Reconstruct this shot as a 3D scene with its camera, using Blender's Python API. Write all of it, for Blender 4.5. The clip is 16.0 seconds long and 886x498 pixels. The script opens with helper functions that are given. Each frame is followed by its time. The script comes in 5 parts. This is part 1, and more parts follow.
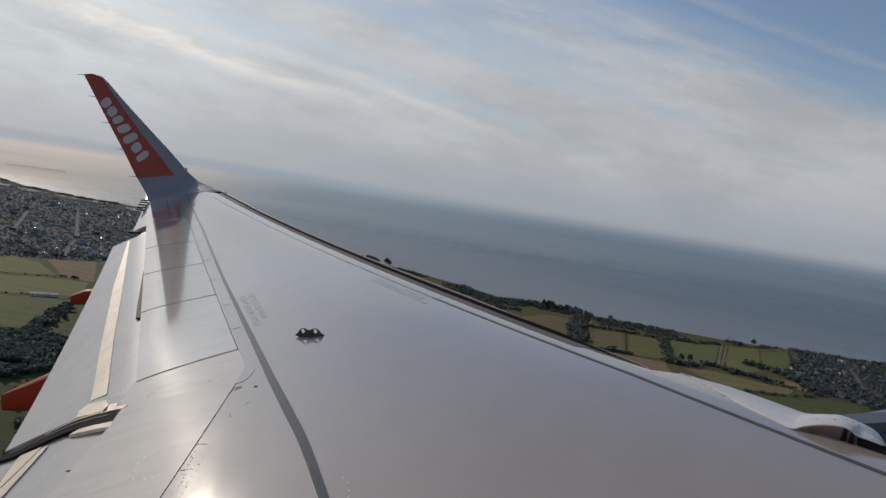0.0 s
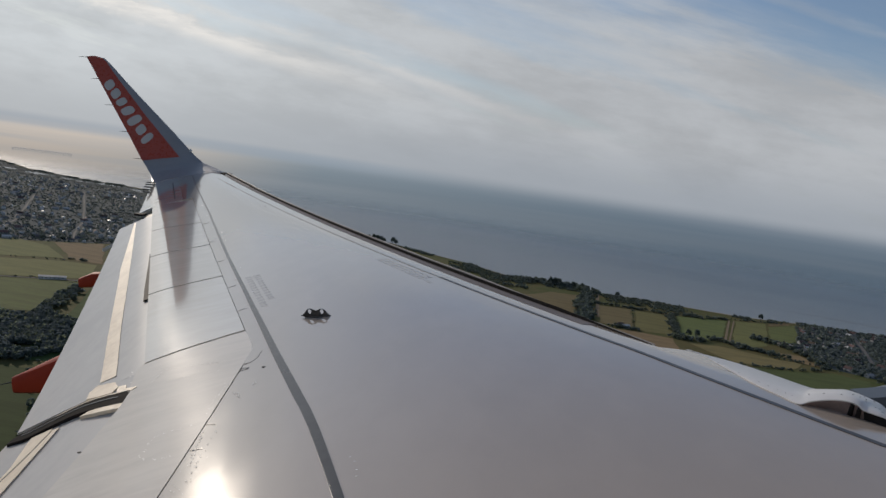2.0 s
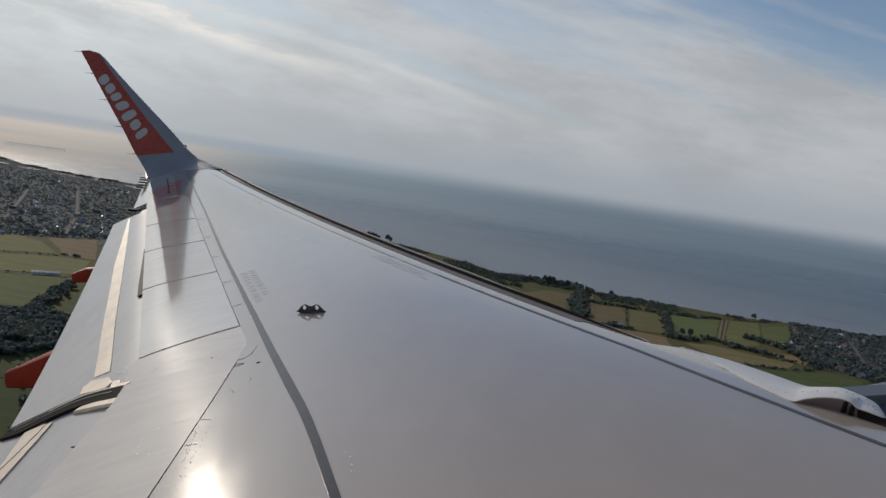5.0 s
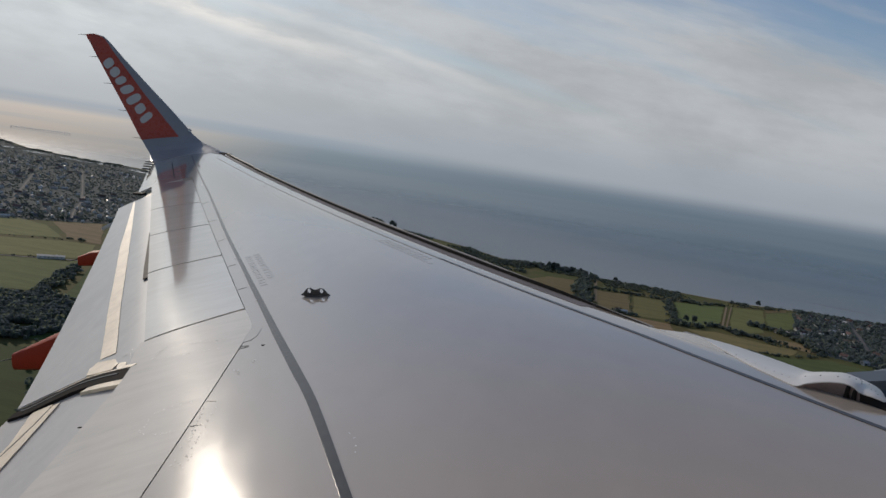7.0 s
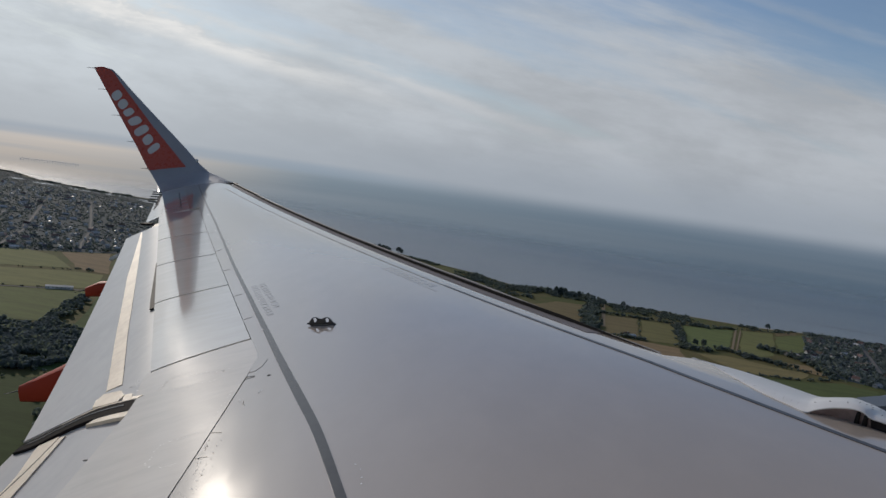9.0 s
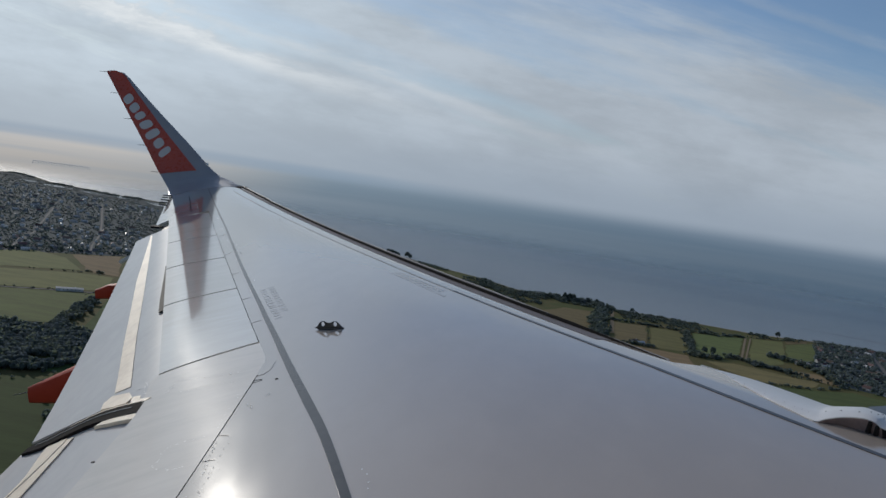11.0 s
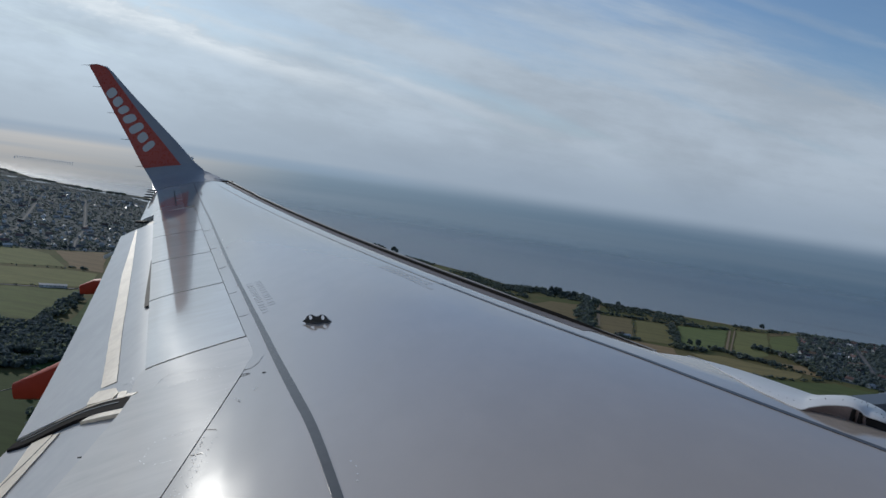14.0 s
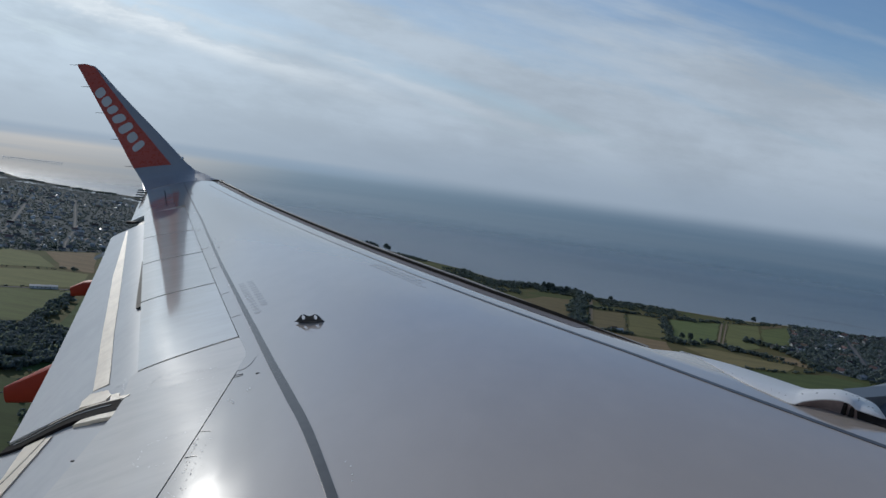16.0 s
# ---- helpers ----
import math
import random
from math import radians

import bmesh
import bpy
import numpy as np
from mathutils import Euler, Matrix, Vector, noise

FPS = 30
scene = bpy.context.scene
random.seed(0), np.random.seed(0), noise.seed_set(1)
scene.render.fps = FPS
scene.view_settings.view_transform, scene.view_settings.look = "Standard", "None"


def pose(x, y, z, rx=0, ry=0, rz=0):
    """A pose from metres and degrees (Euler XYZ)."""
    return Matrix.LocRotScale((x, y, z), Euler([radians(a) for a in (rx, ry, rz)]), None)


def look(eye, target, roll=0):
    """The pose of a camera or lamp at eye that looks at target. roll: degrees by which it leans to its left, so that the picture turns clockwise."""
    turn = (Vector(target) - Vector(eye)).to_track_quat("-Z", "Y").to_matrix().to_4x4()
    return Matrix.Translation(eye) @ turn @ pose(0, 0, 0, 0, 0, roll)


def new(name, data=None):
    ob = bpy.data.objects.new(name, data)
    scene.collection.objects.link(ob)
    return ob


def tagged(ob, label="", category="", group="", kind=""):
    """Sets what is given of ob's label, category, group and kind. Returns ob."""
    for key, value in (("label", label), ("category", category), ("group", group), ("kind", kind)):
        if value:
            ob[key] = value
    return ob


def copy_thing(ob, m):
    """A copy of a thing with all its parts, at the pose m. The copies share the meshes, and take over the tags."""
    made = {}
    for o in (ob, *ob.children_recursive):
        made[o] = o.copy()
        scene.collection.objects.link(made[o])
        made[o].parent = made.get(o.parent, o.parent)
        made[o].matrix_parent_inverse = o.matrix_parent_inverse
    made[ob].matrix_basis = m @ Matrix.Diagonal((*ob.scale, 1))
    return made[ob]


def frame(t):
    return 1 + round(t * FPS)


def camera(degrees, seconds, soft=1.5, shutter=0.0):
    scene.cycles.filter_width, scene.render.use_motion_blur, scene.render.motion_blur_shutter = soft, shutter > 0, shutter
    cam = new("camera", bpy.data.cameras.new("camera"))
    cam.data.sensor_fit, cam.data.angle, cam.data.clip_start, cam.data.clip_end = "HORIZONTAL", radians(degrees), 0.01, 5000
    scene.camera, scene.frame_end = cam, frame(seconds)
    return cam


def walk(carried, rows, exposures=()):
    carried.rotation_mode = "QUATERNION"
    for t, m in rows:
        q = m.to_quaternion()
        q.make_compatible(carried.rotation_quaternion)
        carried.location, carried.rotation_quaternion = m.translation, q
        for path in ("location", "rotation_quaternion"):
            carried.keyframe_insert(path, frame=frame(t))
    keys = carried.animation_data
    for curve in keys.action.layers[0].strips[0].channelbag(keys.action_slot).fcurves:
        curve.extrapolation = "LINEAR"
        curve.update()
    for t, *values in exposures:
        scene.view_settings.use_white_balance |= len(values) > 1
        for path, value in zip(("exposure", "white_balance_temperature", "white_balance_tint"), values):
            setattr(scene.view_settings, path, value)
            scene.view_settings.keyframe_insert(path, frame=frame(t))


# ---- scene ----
# ---------------------------------------------------------------- camera
# The airliner climbs nose-up; its own axes are x forward, y outboard, z up.
ALT = 220.0
CLIMB = Matrix.Translation((0, 0, ALT)) @ pose(0, 0, 0, -1.25, 0, 0) @ pose(0, 0, 0, 0, -12.03, 0)
PATH = [
    (0, -4.617, 1.837, 1.454, -0.531, -2.940, 3.075),
    (0.5, -4.615, 1.835, 1.462, -0.280, -3.434, 3.090),
    (1, -4.616, 1.844, 1.462, -0.121, -3.967, 3.112),
    (1.5, -4.613, 1.843, 1.455, -0.075, -4.345, 3.474),
    (2, -4.610, 1.845, 1.457, -0.095, -4.545, 3.762),
    (2.5, -4.611, 1.844, 1.460, -0.188, -4.547, 3.856),
    (3, -4.612, 1.843, 1.454, -0.239, -4.455, 3.773),
    (3.5, -4.610, 1.840, 1.454, -0.350, -4.455, 3.726),
    (4, -4.613, 1.844, 1.448, -0.449, -4.567, 3.615),
    (6.5, -4.620, 1.844, 1.451, -0.269, -5.441, 3.166),
    (7, -4.618, 1.837, 1.440, -0.135, -5.796, 3.165),
    (7.5, -4.619, 1.841, 1.441, -0.094, -5.227, 2.995),
    (8, -4.618, 1.845, 1.453, -0.011, -4.612, 3.211),
    (8.5, -4.613, 1.839, 1.446, 0.135, -4.248, 3.675),
    (9, -4.608, 1.836, 1.450, 0.316, -3.790, 3.844),
    (11.5, -4.608, 1.842, 1.446, 1.084, -3.338, 3.375),
    (12, -4.619, 1.840, 1.434, 1.002, -3.700, 3.241),
    (12.5, -4.614, 1.843, 1.435, 0.949, -4.022, 3.153),
    (13, -4.618, 1.838, 1.436, 0.662, -4.335, 3.274),
    (13.5, -4.614, 1.836, 1.438, 0.296, -4.131, 3.459),
    (14, -4.614, 1.839, 1.438, -0.037, -3.845, 3.655),
    (14.5, -4.610, 1.835, 1.443, -0.252, -3.705, 4.007),
    (15, -4.617, 1.847, 1.444, -0.386, -3.736, 4.286),
    (15.5, -4.613, 1.840, 1.441, -0.458, -4.077, 4.307),
    (16, -4.613, 1.841, 1.449, -0.667, -4.150, 4.236),
]
cam = camera(60.8, 16.0, soft=1.5)
walk(cam, [(t, CLIMB @ pose(x, y, z, 90 + pitch, roll, yaw)) for t, x, y, z, yaw, pitch, roll in PATH],
     exposures=[(0.0, 0.08, 7000, 14), (7.0, 0.10, 6950, 13.5), (9.0, 0.07, 6750, 13), (11.5, 0.04, 6200, 10), (16.0, 0.08, 6000, 9)])

# ---------------------------------------------------------------- sky and sun
SUN_AZ, SUN_EL = -36.7, 21.6
sun_dir = Vector((math.sin(radians(SUN_AZ)) * math.cos(radians(SUN_EL)),
                  math.cos(radians(SUN_AZ)) * math.cos(radians(SUN_EL)), math.sin(radians(SUN_EL))))
lamp = bpy.data.lights.new("sun", "SUN")
lamp.energy, lamp.angle, lamp.color = 2.0, radians(0.6), (1.0, 0.93, 0.82)
sun = new("sun", lamp)
sun.matrix_world = look(sun_dir * 300, (0, 0, 0))


class Nodes:
    """Short spellings for a node tree."""

    def __init__(self, tree):
        self.tree = tree
        tree.nodes.clear()

    def add(self, kind, **given):
        n = self.tree.nodes.new(kind)
        for key, value in given.items():
            n.inputs[key.replace("_", " ")].default_value = value
        return n

    def link(self, a, b):
        self.tree.links.new(a, b)

    def math(self, op, a, b=0.0, clamp=False):
        n = self.tree.nodes.new("ShaderNodeMath")
        n.operation, n.use_clamp = op, clamp
        for i, v in enumerate((a, b)):
            if isinstance(v, (int, float)):
                n.inputs[i].default_value = v
            else:
                self.link(v, n.inputs[i])
        return n.outputs[0]

    def vec(self, op, a, b=None):
        n = self.tree.nodes.new("ShaderNodeVectorMath")
        n.operation = op
        for i, v in enumerate((a, b)):
            if v is None:
                continue
            if isinstance(v, (tuple, list, Vector)):
                n.inputs[i].default_value = v
            else:
                self.link(v, n.inputs[i])
        return n

    def span(self, value, a, b, c=0.0, d=1.0):
        n = self.tree.nodes.new("ShaderNodeMapRange")
        n.interpolation_type = "SMOOTHSTEP"
        self.link(value, n.inputs[0])
        for i, v in zip((1, 2, 3, 4), (a, b, c, d)):
            n.inputs[i].default_value = v
        return n.outputs[0]

    def mix(self, fac, a, b, blend="MIX"):
        n = self.tree.nodes.new("ShaderNodeMix")
        n.data_type, n.blend_type = "RGBA", blend
        for sock, v in ((n.inputs[0], fac), (n.inputs[6], a), (n.inputs[7], b)):
            if isinstance(v, (int, float)):
                sock.default_value = v
            elif isinstance(v, (tuple, list)):
                sock.default_value = (*v[:3], 1)
            else:
                self.link(v, sock)
        return n.outputs[2]

    def noise(self, vector, scale, detail=4.0, rough=0.55):
        n = self.add("ShaderNodeTexNoise", Scale=scale, Detail=detail, Roughness=rough)
        if vector is not None:
            self.link(vector, n.inputs["Vector"])
        return n.outputs[0]

    def mapped(self, vector, rot=(0, 0, 0), scale=(1, 1, 1), loc=(0, 0, 0)):
        """Turns, then scales, then shifts a vector."""
        turn = self.tree.nodes.new("ShaderNodeMapping")
        turn.inputs["Rotation"].default_value = [radians(a) for a in rot]
        self.link(vector, turn.inputs[0])
        n = self.tree.nodes.new("ShaderNodeMapping")
        n.inputs["Scale"].default_value, n.inputs["Location"].default_value = scale, loc
        self.link(turn.outputs[0], n.inputs[0])
        return n.outputs[0]


world = bpy.data.worlds.new("sky")
scene.world = world
world.use_nodes = True
w = Nodes(world.node_tree)
way = w.add("ShaderNodeTexCoord").outputs["Generated"]
sky = w.tree.nodes.new("ShaderNodeTexSky")
sky.sky_type, sky.sun_disc = "NISHITA", False
sky.sun_elevation, sky.sun_rotation = radians(SUN_EL), radians(SUN_AZ)
sky.air_density, sky.dust_density, sky.altitude = 1.0, 0.6, 200
clear = w.mix(1.0, sky.outputs[0], (0.059, 0.069, 0.080), "MULTIPLY")
parts = w.add("ShaderNodeSeparateXYZ")
w.link(way, parts.inputs[0])
high = parts.outputs[2]
near_sun = w.math("MAXIMUM", w.vec("DOT_PRODUCT", way, sun_dir).outputs["Value"], 0.0)
# cirrus in long parallel streaks that sink towards the nose; east runs along the streaks' sky, down across it
mid, right_way, up_way = Vector((-0.0097, 0.9965, -0.0833)), Vector((0.9884, 0.0222, 0.1500)), Vector((-0.1513, 0.0808, 0.9852))
ahead = w.math("MAXIMUM", w.vec("DOT_PRODUCT", way, mid).outputs["Value"], 0.2)
east = w.math("ADD", w.math("MULTIPLY", w.math("DIVIDE", w.vec("DOT_PRODUCT", way, right_way).outputs["Value"], ahead), 1.336), 0.784)
down = w.math("SUBTRACT", 0.441, w.math("MULTIPLY", w.math("DIVIDE", w.vec("DOT_PRODUCT", way, up_way).outputs["Value"], ahead), 1.336))
across = w.math("SUBTRACT", down, w.math("MULTIPLY", east, 0.34))
axes = w.add("ShaderNodeCombineXYZ")
w.link(east, axes.inputs[0])
w.link(across, axes.inputs[1])
large = w.noise(w.mapped(axes.outputs[0], scale=(1.6, 4.0, 1.0)), 1.3, 5, 0.55)
long_ = w.noise(w.mapped(axes.outputs[0], scale=(1.3, 13.0, 1.0), loc=(3.1, 0.7, 0)), 1.4, 7, 0.6)
fine = w.noise(w.mapped(axes.outputs[0], rot=(0, 0, 9), scale=(5.0, 24.0, 1.0), loc=(0.4, 5.2, 0)), 1.6, 7, 0.62)
ripple = w.noise(w.mapped(axes.outputs[0], rot=(0, 0, 20), scale=(26.0, 60.0, 1.0)), 1.0, 4, 0.6)
lie = w.math("ADD", across, w.math("MULTIPLY", w.math("SUBTRACT", large, 0.5), 0.045))
lie = w.math("ADD", lie, w.math("MULTIPLY", w.math("SUBTRACT", fine, 0.5), 0.025))


def cloud_band(centre, half):
    """One at the middle of a band of cloud, falling softly to nothing at its edges."""
    return w.span(w.math("ABSOLUTE", w.math("SUBTRACT", lie, centre)), half, 0.0)


cover = w.span(lie, -0.11, 0.0, 0.46, 0.74)
cover = w.math("ADD", cover, w.math("MULTIPLY", cloud_band(-0.175, 0.060), 0.55))
cover = w.math("ADD", cover, w.math("MULTIPLY", w.math("MULTIPLY", cloud_band(-0.30, 0.13), w.span(east, 0.75, 1.15)), 0.42))
cover = w.math("ADD", cover, w.math("MULTIPLY", w.math("SUBTRACT", long_, 0.5), 0.9))
cover = w.math("ADD", cover, w.math("MULTIPLY", w.math("SUBTRACT", large, 0.5), 0.6))
cover = w.math("ADD", cover, w.math("MULTIPLY", w.math("SUBTRACT", fine, 0.5), 0.5))
# clear blue towards the nose and high up
cover = w.math("MULTIPLY", cover, w.span(w.math("ADD", lie, w.math("MULTIPLY", w.math("SUBTRACT", long_, 0.5), 0.10)), -0.44, -0.31, 0.14, 1.0), True)
cover = w.math("ADD", cover, w.math("MULTIPLY", cloud_band(-0.452, 0.016), 0.22), True)
cover = w.math("ADD", cover, w.span(high, 0.22, 0.03, 0.0, 0.55), True)
# the bright streak, mottled at its upper end
streak = w.math("MULTIPLY", cloud_band(-0.048, 0.028), w.span(east, 0.85, 0.30))
streak = w.math("ADD", streak, w.math("MULTIPLY", w.math("MULTIPLY", cloud_band(-0.092, 0.018), w.span(east, 1.25, 0.6)), 0.30))
streak = w.math("ADD", streak, w.math("MULTIPLY", w.math("MULTIPLY", cloud_band(-0.07, 0.07), w.span(east, 0.50, 0.2)), w.span(ripple, 0.44, 0.66, 0.0, 0.8)), True)
streak = w.math("MULTIPLY", streak, w.span(fine, 0.25, 0.6, 0.35, 1.0), True)
cover = w.math("ADD", cover, w.math("MULTIPLY", streak, 0.5), True)
glow = w.math("POWER", near_sun, 7.0)
veil_colour = w.mix(glow, (0.375, 0.420, 0.465), (0.565, 0.640, 0.690))
# thicker and thinner cloud
puff = w.noise(w.mapped(axes.outputs[0], rot=(0, 0, 12), scale=(2.0, 5.0, 1.0), loc=(7.3, 1.9, 0)), 1.5, 6, 0.6)
body = w.math("ADD", w.math("MULTIPLY", puff, 0.78), w.math("MULTIPLY", fine, 0.22))
veil_colour = w.mix(1.0, veil_colour, w.span(body, 0.36, 0.64, 0.905, 1.10), "MULTIPLY")
veil_colour = w.mix(w.math("MULTIPLY", streak, 0.75), veil_colour, (0.78, 0.80, 0.79))
heaven = w.mix(cover, clear, veil_colour)
# haze at the horizon, and the far sea under it, both painted into the backdrop
haze = w.mix(glow, (0.275, 0.328, 0.390), (0.475, 0.520, 0.550))
heaven = w.mix(w.span(high, 0.085, 0.0, 0.0, 0.80), heaven, haze)
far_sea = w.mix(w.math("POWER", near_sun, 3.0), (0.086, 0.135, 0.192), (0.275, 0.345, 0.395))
# sun glitter put into the far sea's colour: cream towards the sun
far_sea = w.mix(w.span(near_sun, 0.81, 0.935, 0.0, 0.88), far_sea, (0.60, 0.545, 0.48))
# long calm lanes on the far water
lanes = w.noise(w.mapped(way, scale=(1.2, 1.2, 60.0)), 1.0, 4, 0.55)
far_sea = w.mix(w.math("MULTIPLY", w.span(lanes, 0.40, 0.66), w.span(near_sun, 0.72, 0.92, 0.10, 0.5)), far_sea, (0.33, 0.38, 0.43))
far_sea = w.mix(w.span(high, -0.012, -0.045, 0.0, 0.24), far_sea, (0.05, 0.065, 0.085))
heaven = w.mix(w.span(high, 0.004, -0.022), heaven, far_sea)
# low blue coast on the far side of the strait
far_coast = w.span(w.math("ABSOLUTE", w.math("ADD", high, 0.008)), 0.011, 0.002, 0.0, 0.5)
heaven = w.mix(w.math("MULTIPLY", far_coast, w.span(near_sun, 0.70, 0.86)), heaven, (0.235, 0.315, 0.405))
back = w.add("ShaderNodeBackground", Strength=1.0)
w.link(heaven, back.inputs[0])
w.link(back.outputs[0], w.add("ShaderNodeOutputWorld").inputs[0])


# ---------------------------------------------------------------- materials
def material(name, colour, rough=0.5, metal=0.0, second=None, scale=1.0, amount=0.5, bump=0.0, bump_scale=40.0,
             rough_spread=0.0, stretch=(1, 1, 1), coat=0.0, by_object=0.0, spec=0.5, through_light=0.0, haze_sheen=0.0):
    """A surface of two tones: large and small stains, fine relief and uneven gloss."""
    m = bpy.data.materials.new(name)
    m.use_nodes = True
    n = Nodes(m.node_tree)
    where = n.mapped(n.add("ShaderNodeTexCoord").outputs["Object"], scale=stretch)
    second = second or tuple(c * 0.72 for c in colour)
    large, small = n.noise(where, scale, 5, 0.6), n.noise(where, scale * 9, 4, 0.6)
    tone = n.math("ADD", n.math("MULTIPLY", large, 0.65), n.math("MULTIPLY", small, 0.35))
    tone = n.span(tone, 0.36, 0.64, 0.0, amount)
    base = n.mix(tone, colour, second)
    if by_object:
        hsv = n.add("ShaderNodeHueSaturation")
        rnd = n.add("ShaderNodeObjectInfo").outputs["Random"]
        n.link(n.span(rnd, 0, 1, 1 - by_object, 1 + by_object), hsv.inputs["Value"])
        n.link(n.span(n.math("FRACT", n.math("MULTIPLY", rnd, 7.3)), 0, 1, 0.5 - by_object * 0.06, 0.5 + by_object * 0.06), hsv.inputs["Hue"])
        n.link(base, hsv.inputs["Color"])
        base = hsv.outputs[0]
    s = n.add("ShaderNodeBsdfPrincipled", Metallic=metal, Roughness=rough)
    s.inputs["Specular IOR Level"].default_value = spec
    s.inputs["Coat Weight"].default_value = coat
    s.inputs["Coat Roughness"].default_value = 0.045
    n.link(base, s.inputs["Base Color"])
    if rough_spread:
        n.link(n.span(small, 0.3, 0.7, rough - rough_spread, rough + rough_spread), s.inputs["Roughness"])
    if bump:
        b = n.add("ShaderNodeBump", Strength=bump, Distance=0.01)
        n.link(n.noise(where, bump_scale, 3, 0.5), b.inputs["Height"])
        n.link(b.outputs[0], s.inputs["Normal"])
    if haze_sheen:
        # pale blue sheen on foliage, standing in for distance haze
        s.inputs["Sheen Weight"].default_value = haze_sheen
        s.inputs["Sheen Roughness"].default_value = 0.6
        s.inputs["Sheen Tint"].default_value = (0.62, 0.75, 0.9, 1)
    shader = s.outputs[0]
    if through_light:
        leafy, both = n.add("ShaderNodeBsdfTranslucent"), n.add("ShaderNodeMixShader", Fac=through_light)
        n.link(n.mix(1.0, base, (1.9, 1.9, 1.5), "MULTIPLY"), leafy.inputs["Color"])
        n.link(shader, both.inputs[1])
        n.link(leafy.outputs[0], both.inputs[2])
        shader = both.outputs[0]
    n.link(shader, n.add("ShaderNodeOutputMaterial").inputs[0])
    return m


